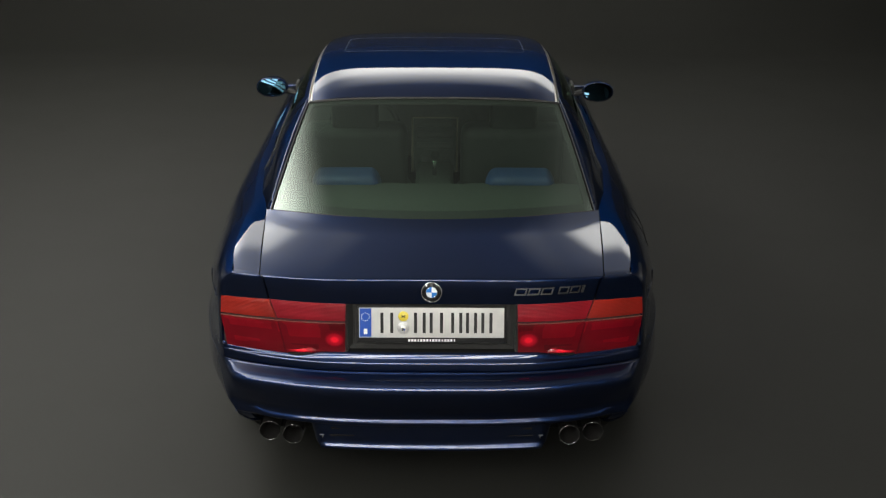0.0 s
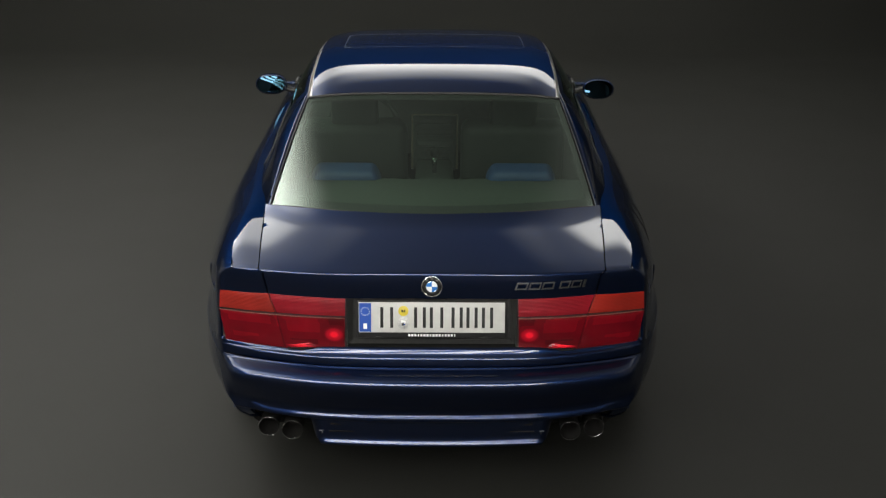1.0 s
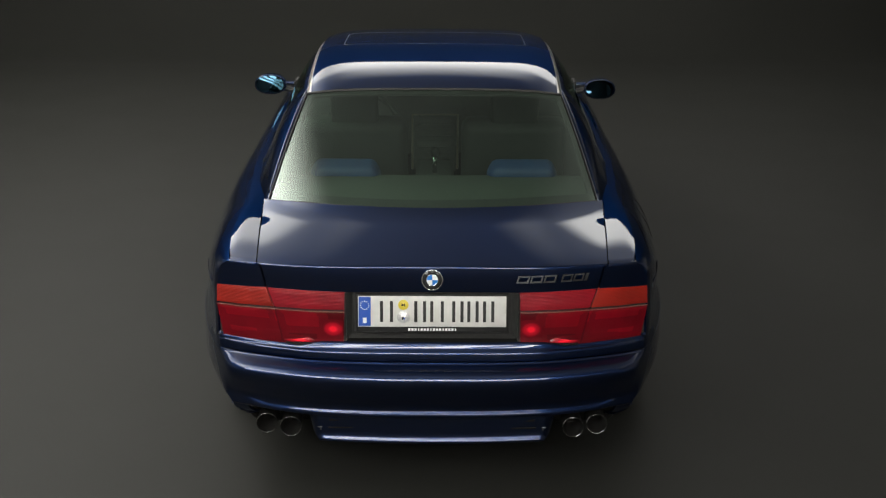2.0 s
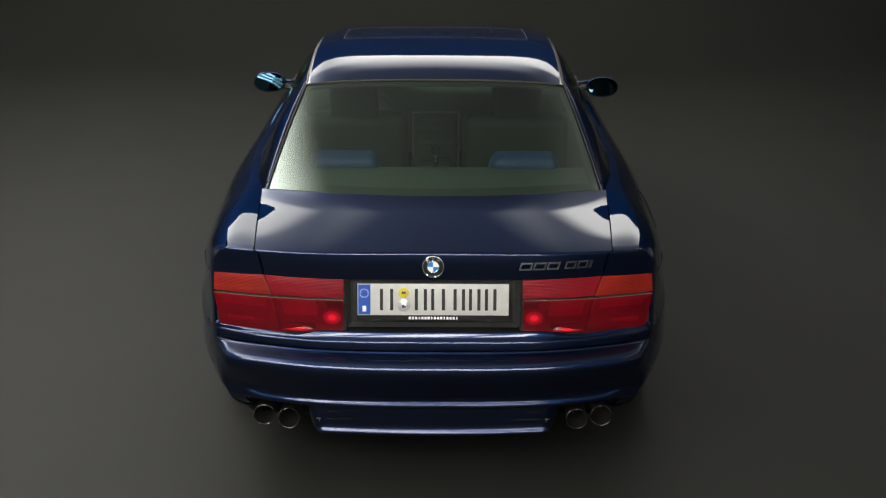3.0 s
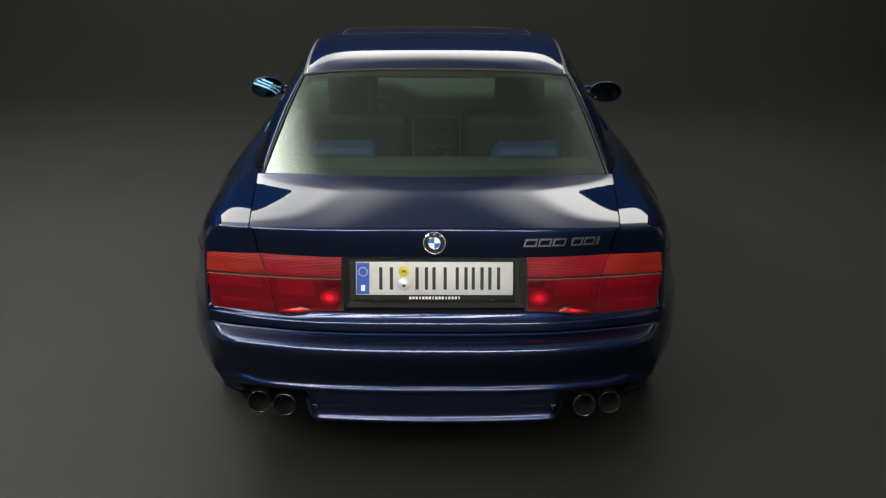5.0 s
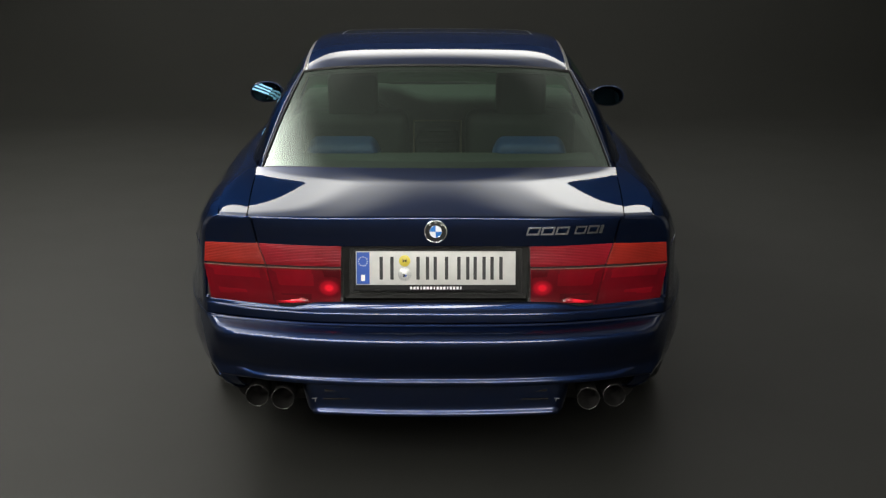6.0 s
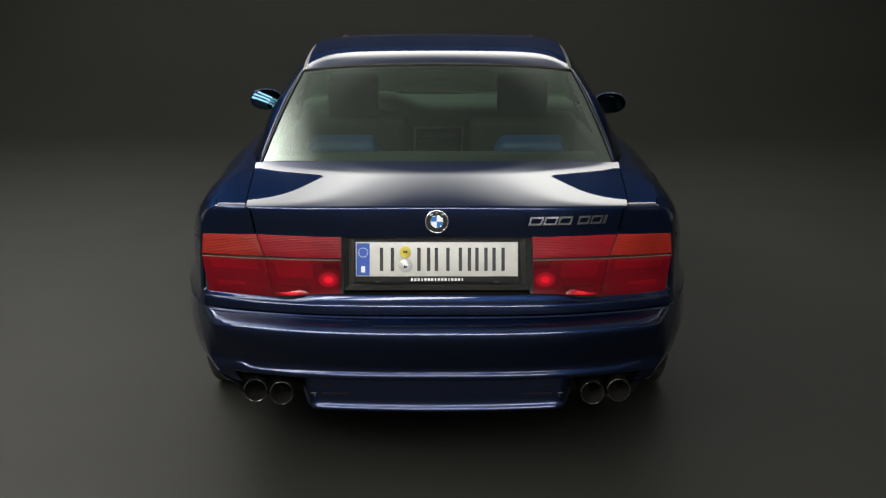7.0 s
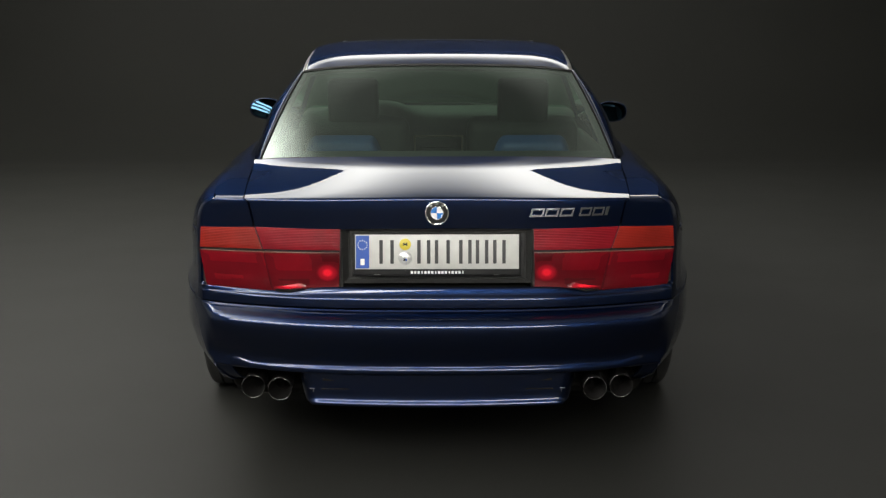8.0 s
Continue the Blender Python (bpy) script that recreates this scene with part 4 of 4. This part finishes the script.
def build_tail_lamp(sgn):
    back = lens_bm([(0.302, 0.616), (0.775, 0.612), (0.770, 0.815), (0.302, 0.822)], proud=-0.006, depth=0.03)
    lamp = part("tail_lamp", flip_bm(back, sgn), trim_black, car, "wide red tail lamp in four segments")
    g = 0.0022
    pieces = (("reversing_lens", [(0.3085, 0.745 + g), (0.558 - g, 0.7435 + g), (0.5815 - g, 0.8165), (0.306, 0.8155)], lens_pink, "ribbed rose-red lens"),
              ("indicator_lens", [(0.558 + g, 0.7435 + g), (0.7695, 0.740 + g), (0.764, 0.8085), (0.5815 + g, 0.8165)], lens_amber, "ribbed orange-red lens"),
              ("tail_lens", [(0.312, 0.6225), (0.5275 - g, 0.607), (0.556 - g, 0.7405 - g), (0.309, 0.742 - g)], lens_red, "smooth red lens"),
              ("tail_lens", [(0.5275 + g, 0.607), (0.750, 0.618), (0.7705, 0.737 - g), (0.556 + g, 0.7405 - g)], lens_red, "smooth red lens"))
    for name, corners, m, label in pieces:
        part(name, flip_bm(lens_bm(corners), sgn), m, lamp, label)

    part("lamp_lip", flip_bm(lens_bm([(0.309, 0.7378), (0.7700, 0.7330), (0.7702, 0.7352), (0.309, 0.7398)], proud=0.0050, nz=3, depth=0.002), sgn), lamp_lip, lamp, "fine pale moulding line")
    part("divider", flip_bm(lens_bm([(0.520, 0.608), (0.535, 0.608), (0.563, 0.736), (0.549, 0.736)], proud=0.0032, nx=3, depth=0.004), sgn), lens_deep, lamp)

    def inset(name, corners, m, proud, label=""):
        part(name, flip_bm(lens_bm(corners, proud=proud, nx=7, nz=5, depth=0.0015), sgn), m, lamp, label)

    def rounded(c):
        return math.copysign(abs(c) ** 0.75, c)

    def oval(name, x, z, rx, rz, m, proud):
        bm = bmesh.new()
        P = [[(x + rx * f * rounded(math.cos(a)), tail_y(x + rx * f * rounded(math.cos(a)), z + rz * f * rounded(math.sin(a))) - proud + 0.0002 * f * f, z + rz * f * rounded(math.sin(a))) for a in np.linspace(0, 2 * math.pi, 28, endpoint=False)] for f in (0.0, 0.5, 0.85, 1.0)]
        add_grid(bm, np.array(P), out=(0, -1, 0), close=True)
        weld(bm)
        part(name, flip_bm(bm, sgn), m, lamp, "red reflector with painted glow" if m is lens_glow else "")
    # chambers and reflectors in the smooth lenses; their reds paint the light inside
    inset("chamber", [(0.380, 0.668), (0.530, 0.664), (0.546, 0.734), (0.380, 0.735)], lens_mid, 0.0046, "upper chamber, painted brighter")
    inset("chamber", [(0.313, 0.705), (0.372, 0.705), (0.372, 0.737), (0.313, 0.737)], lens_deep, 0.0046, "chamber edge, painted darker")
    inset("chamber", [(0.545, 0.690), (0.764, 0.690), (0.767, 0.732), (0.556, 0.734)], lens_mid, 0.0044)
    inset("chamber", [(0.390, 0.632), (0.520, 0.626), (0.526, 0.654), (0.390, 0.658)], lens_deep, 0.0046)
    oval("reflector", 0.3490, 0.674, 0.0370, 0.0300, lens_glow, 0.0052)
    inset("reflector", [(0.418, 0.621), (0.523, 0.611), (0.524, 0.636), (0.418, 0.644)], lens_glow, 0.0054, "red reflector with painted glow")
    inset("chamber", [(0.600, 0.630), (0.735, 0.633), (0.742, 0.665), (0.610, 0.662)], lens_mid, 0.0044)
    # dark lug of the lamp's gasket that dips over the ledge
    bm = bmesh.new()
    lug = [(0.425, 0.6225), (0.455, 0.6155), (0.468, 0.6105), (0.512, 0.6105), (0.520, 0.6165)]
    front = [bm.verts.new((x, fascia_y(x, -0.007) - 0.001, z)) for x, z in lug]
    back_row = [bm.verts.new((x, fascia_y(x, -0.0105) + 0.02, z)) for x, z in lug]
    bm.faces.new(front)
    for a in range(len(lug)):
        b = (a + 1) % len(lug)
        bm.faces.new((front[a], back_row[a], back_row[b], front[b]))
    bmesh.ops.recalc_face_normals(bm, faces=bm.faces)
    part("gasket_lug", flip_bm(bm, sgn), gap_black, lamp, "black gasket lug", smooth=False)


for sgn in (1, -1):
    build_tail_lamp(sgn)


# ---- plate recess, plate, roundel, script ----
def build_plate():
    bm = bmesh.new()
    y_back = 0.045
    outer = [(-0.300, 0.640), (0.300, 0.640), (0.302, 0.8165), (-0.302, 0.8165)]
    inner = [(-0.280, 0.652), (0.280, 0.652), (0.280, 0.806), (-0.280, 0.806)]
    vo = [bm.verts.new((x, tail_y(x, z) - 0.003, z)) for x, z in outer]
    vi = [bm.verts.new((x, y_back, z)) for x, z in inner]
    for i in range(4):
        bm.faces.new((vo[i], vo[(i + 1) % 4], vi[(i + 1) % 4], vi[i]))
    bm.faces.new(vi)
    bmesh.ops.bevel(bm, geom=[e for e in bm.edges], offset=0.003, segments=2, affect="EDGES")
    part("plate_recess", bm, trim_black, car, "black plastic recess for the number plate", smooth=False)
    lean = Matrix.Rotation(radians(-9), 4, "X")
    plate = new("number_plate")
    plate.parent = car
    plate.matrix_basis = Matrix.Translation((0, 0.030, 0.741)) @ lean
    tagged(plate, label="white number plate in a black carrier")
    part("plate_carrier", box_bm((0.532, 0.010, 0.135), (0, 0.006, -0.008), bevel=0.004), plate_black, plate, "black carrier with a small white line of print")
    part("plate_sheet", box_bm((0.520, 0.003, 0.110), (0, -0.001, 0.0), bevel=0.0012), plate_white, plate)
    part("country_band", box_bm((0.042, 0.0012, 0.104), (-0.2365, -0.0031, 0.0)), plate_blue, plate, "blue band", smooth=False)

    def bar(x, z, w, h, m, name="print_bar"):
        part(name, box_bm((w, 0.0012, h), (x, -0.0034, z), bevel=0.0004, segments=1), m, plate, smooth=False)
    bar(-0.2365, -0.032, 0.013, 0.020, white_paint, "country_bar")
    for k in range(12):
        a = k * math.pi / 6
        part("star", box_bm((0.003, 0.001, 0.003), (-0.2365 + 0.0145 * math.sin(a), -0.0039, 0.022 + 0.0145 * math.cos(a))), white_paint, plate, smooth=False)
    for x, w in ((-0.160, 0.046), (-0.042, 0.042), (0.017, 0.048), (0.090, 0.040), (0.143, 0.040), (0.198, 0.040)):
        for side in (-0.5, 0.5):
            bar(x + side * (w - 0.011), 0.0, 0.011, 0.075, plate_black)
    turn = Matrix.Rotation(radians(90), 4, "X")
    for x, z, r, m, name in ((-0.101, 0.024, 0.0185, plate_yellow, "seal_disc"), (-0.101, -0.020, 0.0215, seal_silver, "seal_disc")):
        part(name, lathe_bm([(0.0, 0.004), (r - 0.001, 0.004), (r, 0.0032), (r, 0.0)], 28, Matrix.Translation((x, -0.001, z)) @ turn), m, plate)
    for x, z, w, h, a, m in ((-0.101, 0.024, 0.015, 0.004, 30, plate_black), (-0.101, 0.024, 0.015, 0.004, -30, plate_black), (-0.101, 0.024, 0.004, 0.014, 0, plate_yellow),
                             (-0.101, -0.016, 0.017, 0.009, 20, white_paint), (-0.103, -0.023, 0.006, 0.012, 12, plate_black), (-0.097, -0.023, 0.005, 0.010, 12, plate_blue)):
        b = box_bm((w, 0.0012, h), (0, 0, 0), bevel=0.0004, segments=1, rot=Matrix.Rotation(radians(a), 4, "Y"))
        bmesh.ops.transform(b, matrix=Matrix.Translation((x, -0.0052, z)), verts=b.verts)
        part("seal_print", b, m, plate, smooth=False)
    for k in range(16):
        part("print_bar", box_bm((0.0075 if k % 4 != 3 else 0.004, 0.001, 0.009), (-0.080 + 0.0108 * k, 0.0006, -0.0655)), white_paint, plate, smooth=False)
    for x in (-0.19, 0.19):
        part("carrier_clip", box_bm((0.02, 0.004, 0.006), (x, -0.001, -0.0735), bevel=0.001), plate_black, plate)


build_plate()


def build_roundel():
    r0 = 0.0425
    size = Matrix.Scale(0.87, 4)
    m = Matrix.Translation((0, fascia_y(0, -0.013) - 0.0045, 0.870)) @ Matrix.Rotation(radians(83), 4, "X") @ size
    rd = new("roundel")
    rd.parent = car
    rd.matrix_basis = m
    tagged(rd, label="round enamel badge with blue and white quarters")
    part("rim", lathe_bm([(r0 - 0.003, 0.0055), (r0 - 0.001, 0.006), (r0 + 0.0005, 0.0045), (r0 + 0.0005, -0.004)], 48), chrome, rd, "chrome rim")
    part("ring", lathe_bm([(0.0225, 0.0052), (0.030, 0.0056), (r0 - 0.003, 0.0052)], 48), badge_black, rd, "black enamel ring")
    part("inner_rim", lathe_bm([(0.0217, 0.0052), (0.0224, 0.0066), (0.0234, 0.0066), (0.0240, 0.0052)], 48), chrome, rd)
    for k in range(4):
        bm = bmesh.new()
        a = np.linspace(k * math.pi / 2, (k + 1) * math.pi / 2, 12)
        c = bm.verts.new((0, 0, 0.0066))
        vs = [bm.verts.new((0.0222 * math.cos(t), 0.0222 * math.sin(t), 0.0054)) for t in a]
        for p, q in zip(vs, vs[1:]):
            bm.faces.new((c, p, q))
        part("quarter", bm, badge_blue if k % 2 else badge_white, rd)
    for a in (52, 90, 128):
        b = box_bm((0.009, 0.007, 0.001), (0, 0.0335, 0.0058), bevel=0.0003, segments=1)
        bmesh.ops.transform(b, matrix=Matrix.Rotation(radians(a - 90), 4, "Z"), verts=b.verts)
        part("print_bar", b, chrome, rd, smooth=False)


build_roundel()


def build_script():
    """The model script on the boot lid, as plain slanted chrome bars."""
    sc = new("model_script")
    sc.parent = car
    tagged(sc, label="chrome model script of slanted bars")
    x = 0.290
    for w in (0.043, 0.043, 0.043, None, 0.038, 0.037, 0.011):
        if w is None:
            x += 0.015
            continue
        bm = bmesh.new()
        z0, z1, s = 0.8565, 0.8835, 0.008
        t = 0.0065
        outer = [(x, z0), (x + w, z0), (x + w + s, z1), (x + s, z1)]
        inner = [(x + t + 0.001, z0 + t), (x + w - t + 0.001, z0 + t), (x + w - t + s - 0.001, z1 - t), (x + t + s - 0.001, z1 - t)]
        if w > 0.02:
            quads = [[outer[i], outer[(i + 1) % 4], inner[(i + 1) % 4], inner[i]] for i in range(4)]
        else:
            quads = [outer]
        for q in quads:
            vs = [bm.verts.new((px, fascia_y(px, -0.014) - 0.0070 + 0.12 * (pz - z0), pz)) for px, pz in q]
            bm.faces.new(vs)
        weld(bm)
        if sum(f.normal.y for f in bm.faces) > 0:
            bmesh.ops.reverse_faces(bm, faces=bm.faces)
        bm.normal_update()
        hem(bm, 0.006)
        part("script_bar", bm, script_chrome, sc, smooth=False)
        x += w + 0.004


build_script()


# ---- apron and exhausts ----
def build_apron():
    bm = bmesh.new()
    rows = [(0.352, 0.014, 0.455), (0.33, 0.0175, 0.45), (0.30, 0.0225, 0.445), (0.27, 0.0280, 0.44), (0.257, 0.0300, 0.437), (0.2490, 0.0290, 0.435), (0.2450, 0.0267, 0.433), (0.2408, 0.0237, 0.431), (0.2365, 0.0219, 0.430), (0.2320, 0.0216, 0.428), (0.228, 0.0245, 0.428), (0.225, 0.04, 0.428)]
    P = np.array([[(u * xe, y + 0.055 * (abs(u) * xe) ** 2 + 0.05 * max(0.0, (abs(u) - 0.94) / 0.06) ** 2, z + 0.008 * u * u) for u in np.linspace(-1, 1, 41)] for z, y, xe in rows])
    add_grid(bm, P, out=(0, -1, 0))
    hem(bm, 0.03)
    ap = part("rear_apron", bm, paint, car, "navy lower apron between the exhausts")
    for sgn in (1, -1):
        part("clip", box_bm((0.017, 0.006, 0.003), (sgn * 0.405, 0.0322, 0.291), bevel=0.001), seal_grey, ap)
        part("clip", box_bm((0.003, 0.006, 0.011), (sgn * 0.402, 0.0337, 0.2845), bevel=0.001), seal_grey, ap)
        part("slot", box_bm((0.09, 0.004, 0.004), (sgn * 0.33, 0.0313, 0.290)), gap_black, ap, smooth=False)
        part("slot", box_bm((0.06, 0.004, 0.008), (sgn * 0.34, 0.0282, 0.322)), gap_black, ap, smooth=False)
    # dark boxes added above the pipes, standing in for the shade there
    for sgn in (1, -1):
        part("dark_backing", box_bm((0.24, 0.02, 0.08), (sgn * 0.57, 0.42, 0.335), bevel=0.005), exhaust_black, car)


def build_exhaust(x, y):
    bm = lathe_bm([(0.030, -0.30), (0.030, -0.05), (0.036, -0.03), (0.0380, -0.004)], 40)
    tip = part("exhaust_tip", bm, exhaust_black, car, "round exhaust tip with a polished rim")
    part("rim", lathe_bm([(0.0380, -0.004), (0.0386, 0.0), (0.0383, 0.0012), (0.0374, 0.0012), (0.0370, 0.0)], 40), steel, tip, "polished steel rim")
    part("bore", lathe_bm([(0.0370, 0.0), (0.0355, -0.10), (0.0, -0.12)], 40), exhaust_black, tip)
    tip.matrix_basis = Matrix.Translation((x, y, 0.286)) @ Matrix.Rotation(radians(90), 4, "X")


build_apron()
for sgn in (1, -1):
    build_exhaust(sgn * 0.512, 0.046)
    build_exhaust(sgn * 0.602, 0.074)


# ---- door mirrors ----
def build_mirror(sgn):
    mr = new("door_mirror")
    mr.parent = car
    tagged(mr, label="navy door mirror with blue tinted glass")
    cx, cy, cz, hw, hh = 0.890, 2.755, 0.972 - 0.010 * sgn, 0.083, 0.054
    bm = bmesh.new()
    P = []
    for d, s in ((0.0, 0.93), (0.0, 0.97), (0.006, 1.0), (0.03, 1.0), (0.06, 0.93), (0.085, 0.74), (0.10, 0.45), (0.105, 0.0)):
        ring = []
        for a in np.linspace(0, 2 * math.pi, 40, endpoint=False):
            ca, sa = math.cos(a), math.sin(a)
            e = 2 / 2.2
            x = cx + hw * s * np.sign(ca) * abs(ca) ** e * (1 if ca > 0 else 1.05)
            z = cz + hh * s * np.sign(sa) * abs(sa) ** e
            ring.append((sgn * x, cy + d, z))
        P.append(ring)
    add_grid(bm, np.array(P), out=("from", (sgn * cx, cy + 0.05, cz)), close=True)
    part("housing", bm, paint, mr)
    bm = bmesh.new()
    tilt = Matrix.Translation((sgn * cx, cy + 0.010, cz)) @ Matrix.Rotation(radians(-10 if sgn < 0 else -15), 4, "X") @ Matrix.Rotation(radians(8), 4, "Z")
    P = []
    for f in (0.0, 0.25, 0.5, 0.75, 1.0):
        ring = []
        for a in np.linspace(0, 2 * math.pi, 40, endpoint=False):
            ca, sa = math.cos(a), math.sin(a)
            x, z = hw * 0.90 * f * math.copysign(abs(ca) ** (2 / 2.2), ca), hh * 0.90 * f * math.copysign(abs(sa) ** (2 / 2.2), sa)
            ring.append(tilt @ Vector((x, (x * x + z * z) / 1.0, z)))
        P.append(ring)
    add_grid(bm, np.array(P), out=(0, -1, 0), close=True)
    weld(bm)
    part("mirror_face", bm, mirror_glass, mr, "blue tinted mirror glass")
    part("arm", box_bm((0.10, 0.05, 0.022), (sgn * 0.775, 2.80, 0.945), bevel=0.008, rot=Matrix.Rotation(radians(-12 * sgn), 4, "Y")), trim_black, mr)
    part("arm", box_bm((0.07, 0.03, 0.018), (sgn * 0.785, 2.79, 0.985), bevel=0.007), paint, mr)
    part("foot", box_bm((0.02, 0.12, 0.09), (sgn * 0.752, 2.83, 0.955), bevel=0.008), trim_black, mr)


for sgn in (1, -1):
    build_mirror(sgn)


# ---- cabin ----
def cushion(size, at, bevel=0.05, rot=None):
    return box_bm(size, at, bevel=bevel, segments=5, rot=rot)


def build_front_seat(x):
    seat = new("front_seat")
    seat.parent = car
    tagged(seat, label="black leather front seat with a tall headrest")
    lean = Matrix.Rotation(radians(16), 4, "X")
    part("seat_cushion", cushion((0.52, 0.52, 0.16), (x, 2.28, 0.47)), leather_black, seat)
    part("backrest", cushion((0.50, 0.13, 0.56), (x, 1.93, 0.74), 0.05, lean), leather_black, seat)
    part("headrest", cushion((0.225, 0.09, 0.20), (x, 1.84, 1.085), 0.025, lean), leather_black, seat)
    for s in (-0.06, 0.06):
        part("headrest_post", tube_bm([(x + s, 1.86, 0.92), (x + s, 1.845, 1.05)], 0.006), leather_black, seat)


def build_cabin():
    part("parcel_shelf", box_bm((1.24, 0.50, 0.02), (0, 0.83, 0.936), bevel=0.006), shelf_cloth, car, "dull grey parcel shelf")
    for sgn in (1, -1):
        rs = new("rear_seat")
        rs.parent = car
        tagged(rs, label="rear seat with a blue leather top")
        lean = Matrix.Rotation(radians(22), 4, "X")
        pad = cushion((0.30, 0.10, 0.085), (0, 0, 0), 0.03)
        for v in pad.verts:
            v.co.x *= 1.0 - 2.6 * max(0.0, v.co.z + 0.02)
        bmesh.ops.transform(pad, matrix=Matrix.Translation((sgn * 0.372, 1.10, 0.956)) @ lean, verts=pad.verts)
        part("headrest", pad, leather_blue, rs, "blue leather head cushion")
        part("backrest", cushion((0.50, 0.14, 0.46), (sgn * 0.36, 1.20, 0.70), 0.05, lean), leather_black, rs)
        part("seat_cushion", cushion((0.50, 0.45, 0.14), (sgn * 0.36, 1.46, 0.45), 0.05), leather_black, rs)
        part("side_trim", box_bm((0.05, 1.6, 0.4), (sgn * 0.70, 1.75, 0.70), bevel=0.02), dash_grey, car)
    build_front_seat(0.378)
    build_front_seat(-0.378)
    tunnel = part("centre_console", box_bm((0.20, 1.5, 0.22), (0, 2.05, 0.50), bevel=0.03, segments=3), dash_grey, car)
    part("console_panel", box_bm((0.24, 0.03, 0.34), (0, 2.66, 0.70), bevel=0.02, segments=3, rot=Matrix.Rotation(radians(-28), 4, "X")), dash_grey, tunnel)
    for z, w in ((0.80, 0.19), (0.745, 0.19), (0.69, 0.19), (0.63, 0.15)):
        part("console_unit", box_bm((w, 0.012, 0.036), (0, 2.638 + (z - 0.70) * 0.53, z), bevel=0.004, rot=Matrix.Rotation(radians(-28), 4, "X")), trim_black, tunnel)
    part("console_frame", tube_bm([(-0.118, 2.45, 0.60), (-0.120, 2.615, 0.852), (0.120, 2.615, 0.852), (0.118, 2.45, 0.60)], 0.006), wood_trim, tunnel, "satin frame round the radio")
    part("gear_lever", tube_bm([(0, 2.35, 0.58), (0, 2.33, 0.70)], 0.012), chrome, tunnel)
    part("gear_knob", lathe_bm([(0.0, 0.03), (0.02, 0.022), (0.026, 0.0), (0.02, -0.022), (0.0, -0.03)], 16, Matrix.Translation((0, 2.33, 0.72))), leather_black, tunnel)
    # dashboard with a hood over the dials
    bm = bmesh.new()
    P = []
    for x in np.linspace(-0.70, 0.70, 41):
        hood = 0.075 * math.exp(-((x + 0.36) / 0.22) ** 4)
        P.append([(x, 2.70 - hood, 0.62), (x, 2.69 - hood, 0.80), (x, 2.70 - hood, 0.925 + hood), (x, 2.74 - hood * 0.5, 0.950 + hood), (x, 2.84, 0.958 + hood * 0.8), (x, 3.05, 0.958 + hood * 0.3), (x, 3.36, 0.950)])
    add_grid(bm, np.array(P), out=(0, -0.4, 1))
    hem(bm, 0.02)
    part("dashboard", bm, dash_grey, car, "black padded dashboard")
    sw = new("steering_wheel")
    sw.parent = car
    sw.matrix_basis = Matrix.Translation((-0.375, 2.50, 0.80)) @ Matrix.Rotation(radians(64), 4, "X")
    ring = [(0.188 * math.cos(a), 0.188 * math.sin(a), 0) for a in np.linspace(0, 2 * math.pi, 49)]
    part("wheel_rim", tube_bm(ring, 0.015, 10), leather_black, sw)
    part("hub_pad", lathe_bm([(0.0, 0.03), (0.06, 0.026), (0.078, 0.01), (0.07, -0.02)], 28), leather_black, sw)
    for a in (0, 180, 235, 305):
        b = box_bm((0.13, 0.028, 0.012), (0.12, 0, 0.0), bevel=0.004)
        bmesh.ops.transform(b, matrix=Matrix.Rotation(radians(a), 4, "Z"), verts=b.verts)
        part("spoke", b, dash_grey, sw)
    # head lining
    bm = bmesh.new()
    P = np.array([[roof_point(u, y) - np.array([0, 0, 0.03]) for u in np.linspace(-0.97, 0.97, 20)] for y in np.linspace(1.31, 2.64, 20)])
    add_grid(bm, P, out=(0, 0, -1))
    part("head_lining", bm, shelf_cloth, car)
    part("rear_view_mirror", box_bm((0.24, 0.03, 0.06), (0, 2.60, 1.235), bevel=0.014, segments=3), dash_grey, car)


build_cabin()
